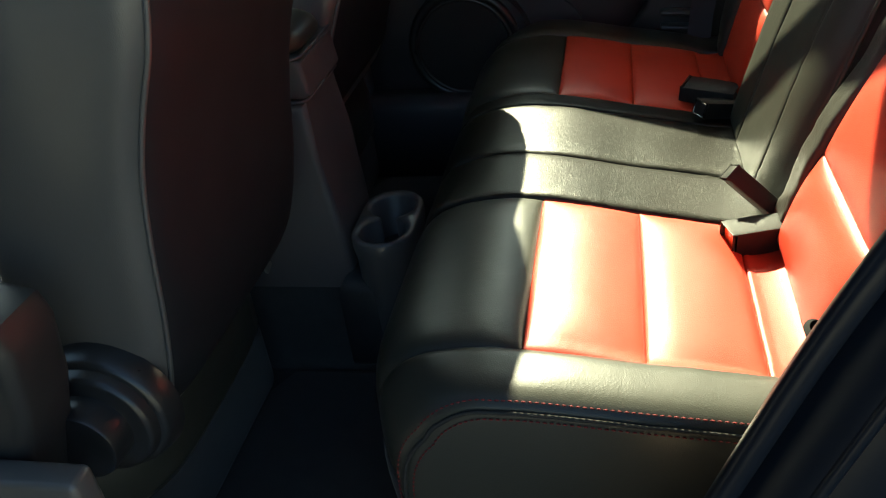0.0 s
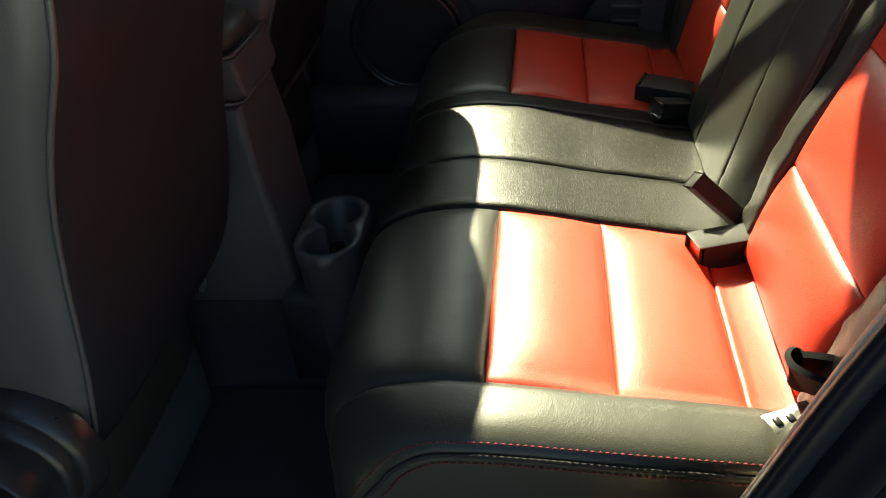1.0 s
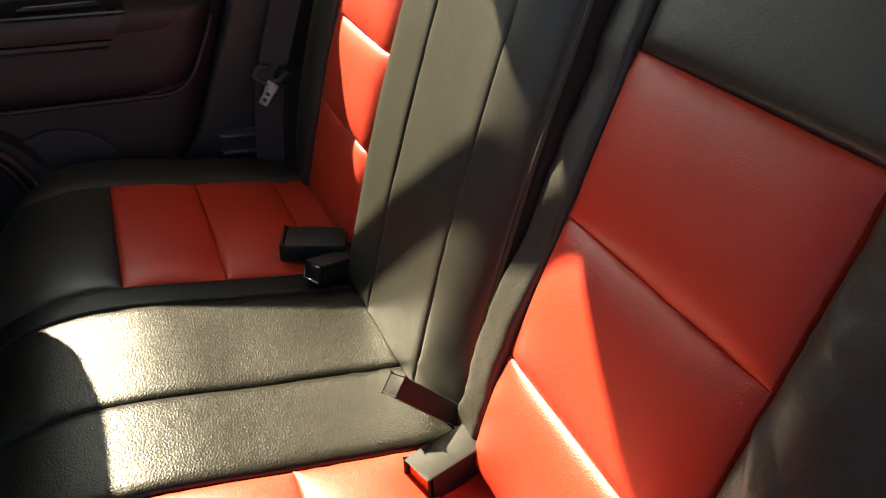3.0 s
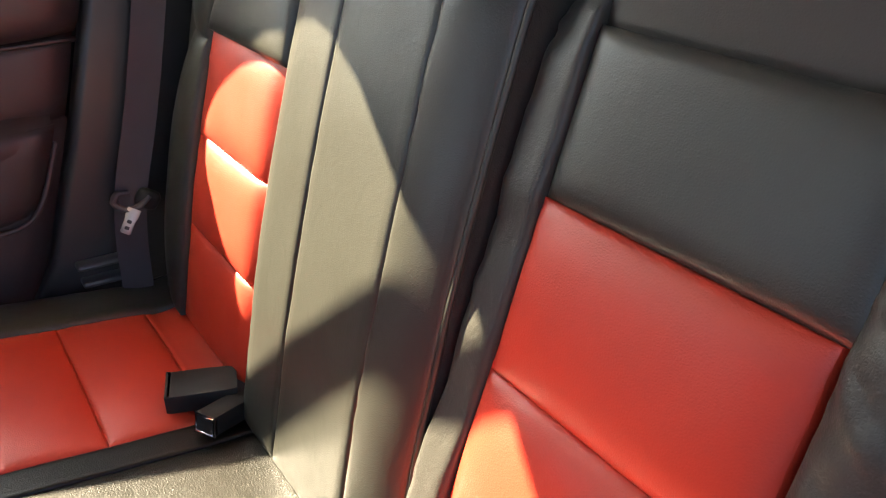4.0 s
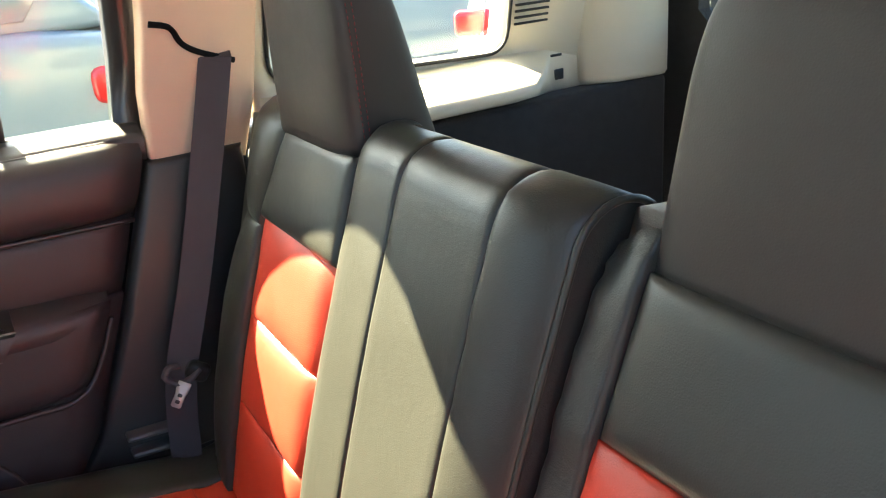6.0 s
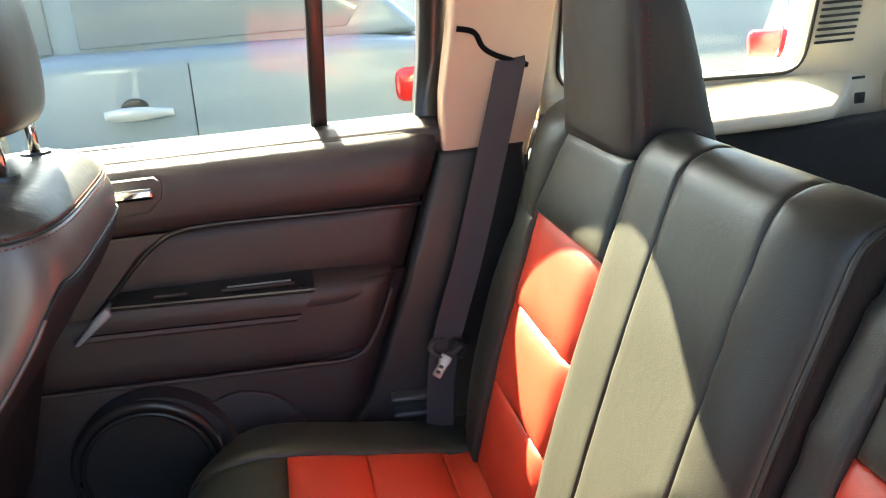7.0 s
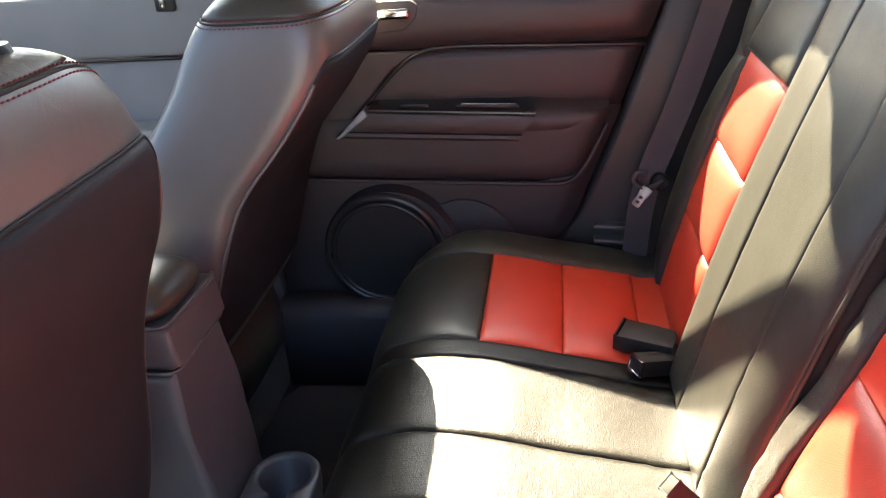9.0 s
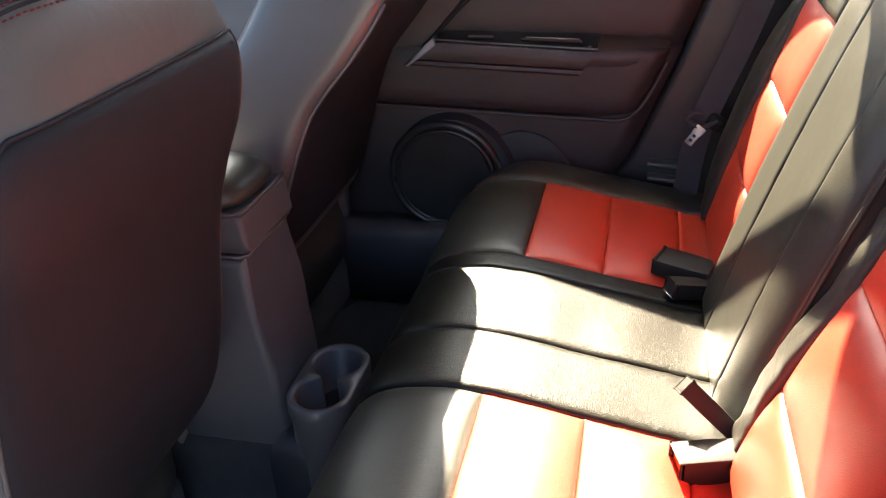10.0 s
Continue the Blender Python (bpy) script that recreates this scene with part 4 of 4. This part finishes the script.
def far_pillar():
    ob = thing("trim_c_pillar", "beige plastic pillar trim with belt slot", "pillar trim", kind="structure")
    pts = [(0.342, 0.774), (0.320, 0.80), (0.322, 0.90), (0.336, 1.00), (0.36, 1.24), (0.40, 1.47), (0.58, 1.47), (0.535, 1.18), (0.508, 1.03), (0.490, 0.87), (0.468, 0.774)]

    def face(b):
        return 0.70 - 0.2532 * (b - 0.855) - 0.065

    part("cover", sharp(prism(pts, lambda a, b, d: (a, face(b) + d, b), 0.0, 0.05, 0.008, 3)), BEIGE, ob)
    slot = smooth_line([(q, face(z) - 0.001, z) for q, z in ((0.346, 0.998), (0.368, 0.993), (0.378, 0.985), (0.388, 0.966), (0.412, 0.950), (0.462, 0.931))], 5)
    part("belt_slot", tube(slot, 0.0045, 8), BELTGUIDE, ob, "dark slot for the belt")
    low = [(0.10, 0.30), (0.155, 0.38), (0.236, 0.58), (0.312, 0.80), (0.46, 0.80), (0.46, 0.30)]
    part("lower_trim", sharp(prism(low, lambda a, b, d: (a, 0.638 + d, b), 0.0, 0.05, 0.012, 3)), TRIMBLACK, ob, "black lower side trim")
    part("trim_ledge", rbox((0.222, 0.626, 0.371), (0.072, 0.03, 0.010), 0.005, m=pose(0, 0, 0, 0, 4, 0)), HOLDER, ob)
    part("trim_ledge", rbox((0.224, 0.626, 0.340), (0.072, 0.03, 0.010), 0.004, m=pose(0, 0, 0, 0, 4, 0)), HOLDER, ob)


far_pillar()


def b_pillar(y_sign, label, name):
    ob = thing(name, label, "pillar trim", kind="structure")
    pts = [(-0.490, 0.80), (-0.485, 0.90), (-0.466, 1.05), (-0.40, 1.47), (-0.30, 1.47), (-0.372, 1.05), (-0.405, 0.80)]
    part("cover", prism(pts, lambda a, b, d: (a, y_sign * (lean(b) - 0.05 + d), b), 0.0, 0.05, 0.006), BEIGE, ob)
    return ob


b_pillar(1, "beige upper pillar trim between the doors", "trim_b_pillar_far")


def quarter():
    ob = thing("wall_quarter_far", "beige cargo side trim round the rear quarter window", "cargo trim", kind="structure")
    def bend(corners, r, n=6):
        out = []
        m = len(corners)
        for k in range(m):
            p, a, b = (Vector(corners[(k + d) % m]) for d in (0, -1, 1))
            u, w = (a - p).normalized() * r, (b - p).normalized() * r
            for i in range(n + 1):
                t = i / n
                q = (p + u) * (1 - t) ** 2 + p * 2 * t * (1 - t) + (p + w) * t ** 2
                out.append((q.x, q.y))
        return out

    hole = bend([(0.515, 0.882), (0.972, 0.866), (0.972, 1.195), (0.525, 1.205)], 0.045)
    lo, hi = Vector((0.495, 0.74)), Vector((1.30, 1.48))
    mid = Vector((0.74, 1.03))
    outer = []
    for q in hole:
        d = Vector(q) - mid
        k = min((hi.x - mid.x) / d.x if d.x > 0 else (lo.x - mid.x) / d.x, (hi.y - mid.y) / d.y if d.y > 0 else (lo.y - mid.y) / d.y)
        outer.append(tuple(mid + d * k))
    part("side_trim", sharp(frame_ring(hole, outer, lambda a, b, d: (a, lean(b) - 0.055 + d, b), 0.0, 0.06)), PALETRIM, ob)
    line = [(a, lean(b) - 0.058, b) for a, b in hole + hole[:1]]
    part("window_seal", tube(line, 0.0035, 8), RUBBER, ob)
    p = part("pane", prism(hole, lambda a, b, d: (a, lean(b) + 0.02 + d, b), 0.0, 0.003), GLASS, ob, smooth=False)
    p.visible_shadow = False
    rings = []
    for k in range(15):
        x = 0.50 + 0.80 * k / 14
        f = 1.0 - min(1.0, max(0.0, (x - 0.94) / 0.11)) ** 2
        rings.append([(x, 0.665, 0.868), (x, 0.646, 0.864), (x, 0.642 - 0.112 * f, 0.860 - 0.036 * f), (x, 0.636 - 0.116 * f, 0.853 - 0.036 * f), (x, 0.636 - 0.112 * f, 0.838 - 0.036 * f), (x, 0.634 - 0.03 * f, 0.779), (x, 0.665, 0.779)])
    part("shelf", sharp(loft(rings), 30), PALETRIM, ob, "pale ledge below the quarter window")
    for k in range(9):
        part("vent_slat", rbox((1.022, lean(0.915 + k * 0.0112) - 0.057, 0.915 + k * 0.0112), (0.074, 0.008, 0.0045), 0.001), RUBBER, ob)
    part("cover_clip", rbox((1.085, lean(0.83) - 0.06, 0.845), (0.028, 0.01, 0.006), 0.002), SMOOTH, ob)
    part("cover_clip", rbox((1.09, lean(0.81) - 0.06, 0.808), (0.024, 0.012, 0.022), 0.003), SMOOTH, ob)
    part("corner_pillar", prism([(1.13, 0.66), (1.14, 0.615), (1.20, 0.585), (1.31, 0.57), (1.33, 0.66)], lambda a, b, d: (a, b, d), 0.779, 1.47, 0.012), PALETRIM, ob, "pale corner pillar cover")
    part("lower_trim", rbox((0.90, 0.64, 0.58), (0.84, 0.12, 0.398), 0.01), CARPET, ob, "black carpeted lower cargo side")


quarter()
structure("floor_cargo", rbox((0.92, 0.0, 0.42), (0.90, 1.30, 0.04), 0), CARPET, "dark cargo floor")


def tailgate():
    ob = thing("door_2", "tailgate with heated rear window", "tailgate", kind="structure")
    hole = [(-0.54, 0.90), (-0.50, 0.862), (0.50, 0.862), (0.54, 0.90), (0.48, 1.28), (-0.48, 1.28)]
    outer = [(-0.74, 0.60), (-0.72, 0.35), (0.72, 0.35), (0.74, 0.60), (0.62, 1.48), (-0.62, 1.48)]
    part("frame", frame_ring(hole, outer, lambda a, b, d: (1.36 - 0.12 * (b - 0.9) + d, a, b), 0.0, 0.06), CARPET, ob, smooth=False)
    p = part("pane", prism(hole, lambda a, b, d: (1.39 - 0.12 * (b - 0.9) + d, a, b), 0.0, 0.003), GLASS, ob, smooth=False)
    p.visible_shadow = False
    for k in range(9):
        z = 0.93 + k * 0.04
        part("heater_wire", tube([(1.387 - 0.12 * (z - 0.9), -0.48, z), (1.387 - 0.12 * (z - 0.9), 0.48, z)], 0.0009, 4), SMOOTH, ob)


tailgate()

structure("trim_roof_rail_far", rbox((0.1, 0.60, 1.50), (2.7, 0.14, 0.06), 0.01), PAINT, "far roof rail")
structure("ceiling", rbox((0.22, 0.0, 1.48), (2.46, 1.24, 0.04), 0.01), HEADLINER, "beige cloth headliner")


# ---- far front door and the front of the cabin ----
def far_front_door():
    ob = thing("door_3", "front passenger door with grey trim paled as if lit, closed", "car door", kind="structure")
    # Upper rear corner is filled in, out of view, to shade the console lid.
    win = [(-1.15, 0.868), (-0.520, 0.862), (-0.530, 1.06), (-0.66, 1.20), (-0.70, 1.38), (-0.92, 1.37)]
    out = [(-1.45, 0.80), (-0.494, 0.80), (-0.470, 1.06), (-0.445, 1.22), (-0.405, 1.50), (-0.95, 1.50)]
    part("window_frame", frame_ring(win, out, side3, -0.03, 0.045), SMOOTH, ob, smooth=False)
    p = part("pane", prism(win, lambda a, b, d: (a, lean(b) + 0.012 + d, b), 0.0, 0.003), GLASS, ob, smooth=False)
    p.visible_shadow = False
    part("upper_trim", sharp(prism([(-1.4, 0.735), (-1.4, 0.858), (-0.48, 0.858), (-0.48, 0.735)], lambda a, b, d: (a, d, b), 0.635, 0.74, 0.012, 3)), DOORGREY_LIT, ob)
    part("lower_trim", prism([(-1.4, 0.10), (-1.4, 0.730), (-0.48, 0.730), (-0.48, 0.10)], lambda a, b, d: (a, d, b), 0.648, 0.74, 0.006), DOORGREY_LIT, ob)
    part("armrest", rbox((-0.78, 0.61, 0.585), (0.50, 0.09, 0.05), 0.015, 3), DOORGREY_LIT, ob)
    part("moulding", tube([(-1.3, 0.640, 0.735), (-0.48, 0.640, 0.732)], 0.004, 6), SMOOTH, ob)
    k = part("lock_bezel", rbox((-0.605, 0.632, 0.838), (0.040, 0.014, 0.036), 0.006, 3), SMOOTH, ob)
    part("lock_knob", rbox((-0.605, 0.622, 0.840), (0.010, 0.016, 0.024), 0.004), CHROME, k, "chrome lock knob")


far_front_door()


def cabin_front():
    ob = thing("dashboard", "plain black dashboard", "dashboard", kind="structure")
    part("body", prism([(-1.75, 0.05), (-1.75, 0.86), (-1.45, 0.88), (-1.30, 0.80), (-1.34, 0.55), (-1.45, 0.05)], lambda a, b, d: (a, d, b), -0.68, 0.68, 0.03), PLASTIC, ob)
    ws = part("windscreen", prism([(-1.75, 0.88), (-1.745, 0.88), (-1.00, 1.47), (-1.005, 1.47)], lambda a, b, d: (a, d, b), -0.60, 0.60), GLASS, ob, smooth=False)
    ws.visible_shadow = False


cabin_front()


# ---- near side: open door ----
def near_side():
    ob = thing("wall_near_jamb", "dark painted door opening with rubber seal and beige trim edge", "door jamb", kind="structure")
    # the slanting rear edge of the opening over the wheel arch
    edge = [(0.03, 0.10), (0.12, 0.34), (0.154, 0.434), (0.200, 0.568), (0.235, 0.655), (0.285, 0.77), (0.33, 0.90), (0.355, 1.05), (0.37, 1.2), (0.35, 1.38)]
    def strip(off0, off1, y0, y1, name, mat, label=""):
        bm = bmesh.new()
        rows = []
        for a, b, _ in smooth_line([(p[0], p[1], 0) for p in edge], 6):
            rows.append([bm.verts.new(p) for p in ((a + off0, y0, b), (a + off1, y1, b), (a + off1 + 0.004, y1 + 0.004, b), (a + off0 + 0.004, y0 + 0.004, b))])
        for q, w in zip(rows, rows[1:]):
            for k in range(4):
                bm.faces.new((q[k], q[(k + 1) % 4], w[(k + 1) % 4], w[k]))
        bm.faces.new(rows[0][::-1])
        bm.faces.new(rows[-1])
        return part(name, bm, mat, ob, label)

    strip(0.052, 0.002, -0.640, -0.712, "trim_flange", BEIGE, "beige flange round the door opening")
    strip(0.115, 0.088, -0.580, -0.612, "trim_edge", BEIGE, "beige edge of the side trim")
    line = smooth_line([(a + 0.080, -0.618, b) for a, b in edge], 6)
    part("door_seal", tube(line, 0.007, 10), RUBBER, ob, "black rubber door seal")
    line = smooth_line([(a + 0.010, -0.716, b) for a, b in edge], 6)
    part("jamb_edge", tube(line, 0.010, 10), PAINT, ob)
    line = smooth_line([(a + 0.034, -0.700, b) for a, b in edge], 6)
    part("door_seal", tube(line, 0.010, 10, flat=0.7), RUBBER, ob, "black rubber door seal")
    line = smooth_line([(a + 0.062, -0.728, b) for a, b in edge], 6)
    part("jamb_ridge", tube(line, 0.005, 8), PAINT, ob)
    strip(0.010, 0.13, -0.722, -0.738, "jamb", PAINT, "dark painted jamb")
    strip(0.13, 0.45, -0.745, -0.79, "outer_panel", PAINT)
    line = smooth_line([(a + 0.13, -0.735, b) for a, b in edge], 6)
    part("jamb_ridge", tube(line, 0.010, 8), PAINT, ob)
    part("side_lining", rbox((0.85, -0.66, 0.70), (0.60, 0.04, 1.3), 0.0), BEIGE, ob)


near_side()


def near_b_pillar():
    ob = thing("trim_b_pillar_near", "black lower pillar trim beside the driver seat", "pillar trim", kind="structure")
    pts = [(-0.62, 0.10), (-0.62, 0.60), (-0.60, 1.46), (-0.52, 1.46), (-0.50, 0.62), (-0.475, 0.10)]
    part("cover", sharp(prism(pts, lambda a, b, d: (a, d, b), -0.72, -0.64, 0.012, 3)), TRIMBLACK, ob)
    low = [(-0.62, 0.12), (-0.62, 0.55), (-0.43, 0.565), (-0.395, 0.556), (-0.388, 0.53), (-0.400, 0.465), (-0.470, 0.271), (-0.52, 0.12)]
    part("belt_cover", sharp(prism(low, lambda a, b, d: (a, d, b), -0.70, -0.622, 0.014, 3)), TRIMBLACK, ob, "rounded black cover low on the pillar")
    part("striker", rbox((-0.44, -0.718, 0.37), (0.18, 0.03, 0.11), 0.006), VINYL, ob)


near_b_pillar()


def near_open_door():
    """The near rear door, swung out on its hinges at the pillar."""
    ob = thing("door_2", "open rear door with dark moulded plastic trim", "car door", kind="structure")
    swing = pose(-0.52, -0.80, 0.0, 0, 0, -80)

    def leaf(a, b, d):
        return swing @ Vector((a, d, b))

    skirt = [(0.02, 0.08), (0.62, 0.08), (0.70, 0.30), (0.82, 0.58), (0.90, 0.84), (0.02, 0.84)]
    part("outer_skin", prism(skirt, leaf, -0.05, 0.0, 0.01, 2), PAINT, ob)
    part("trim", sharp(prism([(a * 0.96 + 0.01, 0.09 + (b - 0.08) * 0.98) for a, b in skirt], leaf, 0.004, 0.06, 0.012, 3)), DOORTRIM, ob)
    part("armrest", sharp(prism([(0.20, 0.555), (0.56, 0.545), (0.60, 0.60), (0.20, 0.62)], leaf, 0.064, 0.10, 0.010, 2)), DOORTRIM, ob)
    inner = [(0.08, 0.86), (0.84, 0.86), (0.86, 1.10), (0.80, 1.28), (0.60, 1.36), (0.10, 1.42)]
    outer = [(0.02, 0.842), (0.90, 0.842), (0.93, 1.11), (0.86, 1.34), (0.62, 1.43), (0.03, 1.49)]
    part("window_frame", sharp(frame_ring(inner, outer, leaf, -0.04, 0.03)), SMOOTH, ob)
    p = part("pane", prism(inner, leaf, -0.012, -0.008), GLASS, ob, smooth=False)
    p.visible_shadow = False


near_open_door()
structure("trim_near_rocker", prism([(-0.585, 0.02), (-0.575, 0.10), (-0.60, 0.125), (-0.74, 0.115), (-0.76, 0.0)], lambda a, b, d: (d, a, b), -1.3, 0.14, 0.004), PLASTIC, "black scuff plate along the near door opening", True)
structure("wall_near_front", rbox((-1.1, -0.70, 0.45), (0.95, 0.08, 0.80), 0.01), PAINT, "near front door, closed")
structure("trim_roof_rail_near", rbox((0.1, -0.62, 1.46), (2.7, 0.06, 0.08), 0.02), PAINT, "near roof rail")


# ---- outside ----
structure("ground", rbox((0, 0, -0.47), (400, 400, 0.04), 0), ASPHALT, "pale worn paved car park")


def next_car():
    ob = thing("parked_car", "light blue grey parked car with pale door handle", "car")
    body = [(-2.45, -0.15), (-2.5, 0.35), (-2.2, 0.66), (-1.15, 0.82), (-0.85, 0.90), (-0.5, 0.945), (0.30, 0.930), (0.55, 0.90), (0.62, 0.55), (0.58, -0.2)]
    part("body", sharp(prism(body, lambda a, b, d: (a, d, b), 1.64, 3.25, 0.05, 4)), BLUEPAINT, ob)
    cab = [(-1.00, 0.86), (-0.48, 1.34), (0.05, 1.36), (0.52, 0.92)]
    part("cabin", sharp(prism(cab, lambda a, b, d: (a, d, b), 1.72, 3.12, 0.05, 3)), BLUEPAINT, ob)
    for pts in ([(-0.90, 0.93), (-0.54, 1.27), (-0.50, 1.28), (-0.50, 0.95)], [(-0.43, 0.955), (-0.43, 1.305), (-0.02, 1.31), (0.16, 1.20), (0.33, 1.02), (0.28, 0.955)]):
        part("side_window", prism(pts, lambda a, b, d: (a, d, b), 1.706, 1.74, 0.004), SKYGLASS, ob)
    part("door_gap", tube([(-0.19, 1.638, 0.0), (-0.165, 1.637, 0.5), (-0.155, 1.638, 0.90)], 0.0016, 6), PAINT, ob)
    bm = bmesh.new()
    bmesh.ops.create_uvsphere(bm, u_segments=20, v_segments=10, radius=0.026, matrix=Matrix.Translation((-0.31, 1.640, 0.797)) @ Matrix.Diagonal((1.4, 0.18, 1.0, 1)))
    part("handle_cup", bm, SMOOTH, ob, "dark hollow behind the handle")
    part("door_handle", loft([[(-0.385 + 0.175 * f, 1.618 + 0.010 * math.cos(w), 0.786 - 0.004 * f + (0.006 + 0.013 * math.sin(math.pi * min(0.93, 0.08 + f)) ** 0.6) * math.sin(w)) for w in np.linspace(0, 2 * math.pi, 17)[:-1]] for f in np.linspace(0, 1, 12)]), WHITEPAINT, ob, "pale door handle")
    part("tail_lamp", rbox((0.50, 1.68, 0.785), (0.22, 0.12, 0.10), 0.03, 3), LAMPRED, ob, "red tail lamp")
    for x in (-1.85, -0.25):
        w = bmesh.new()
        bmesh.ops.create_cone(w, cap_ends=True, segments=32, radius1=0.31, radius2=0.31, depth=0.2, matrix=Matrix.Translation((x, 1.72, -0.14)) @ pose(0, 0, 0, 90))
        part("wheel", sharp(w), RUBBER, ob)


next_car()


def white_car():
    ob = thing("parked_car", "white parked car with red tail lamp", "car")
    part("body", sharp(prism([(2.36, -0.2), (2.32, 0.45), (2.45, 0.85), (5.5, 0.95), (6.2, 0.5), (6.2, -0.2)], lambda a, b, d: (a, d, b), 3.0, 4.7, 0.08, 4)), WHITEPAINT, ob)
    part("cabin", sharp(prism([(2.55, 0.85), (2.9, 1.30), (4.8, 1.35), (5.4, 0.95)], lambda a, b, d: (a, d, b), 3.1, 4.6, 0.08, 4)), SKYGLASS, ob)
    part("tail_lamp", rbox((2.42, 3.03, 0.62), (0.20, 0.12, 0.13), 0.03, 3), LAMPRED, ob, "red tail lamp")
    corner = Vector((2.36, 3.0, 0.0))
    ob.matrix_world = Matrix.Translation(corner) @ pose(0, 0, 0, 0, 0, -34) @ Matrix.Translation(-corner)
    for x in (3.2, 5.5):
        w = bmesh.new()
        bmesh.ops.create_cone(w, cap_ends=True, segments=32, radius1=0.31, radius2=0.31, depth=0.2, matrix=Matrix.Translation((x, 3.1, -0.14)) @ pose(0, 0, 0, 90))
        part("wheel", sharp(w), RUBBER, ob)


white_car()


def wall_behind():
    ob = thing("boundary_wall", "pale rendered boundary wall across the car park", "wall")
    part("wall", rbox((14, 9, 0.8), (26, 0.4, 2.6), 0.02), RENDERED, ob)
    part("coping", rbox((14, 9, 2.15), (26.2, 0.6, 0.12), 0.03), RENDERED, ob)


wall_behind()
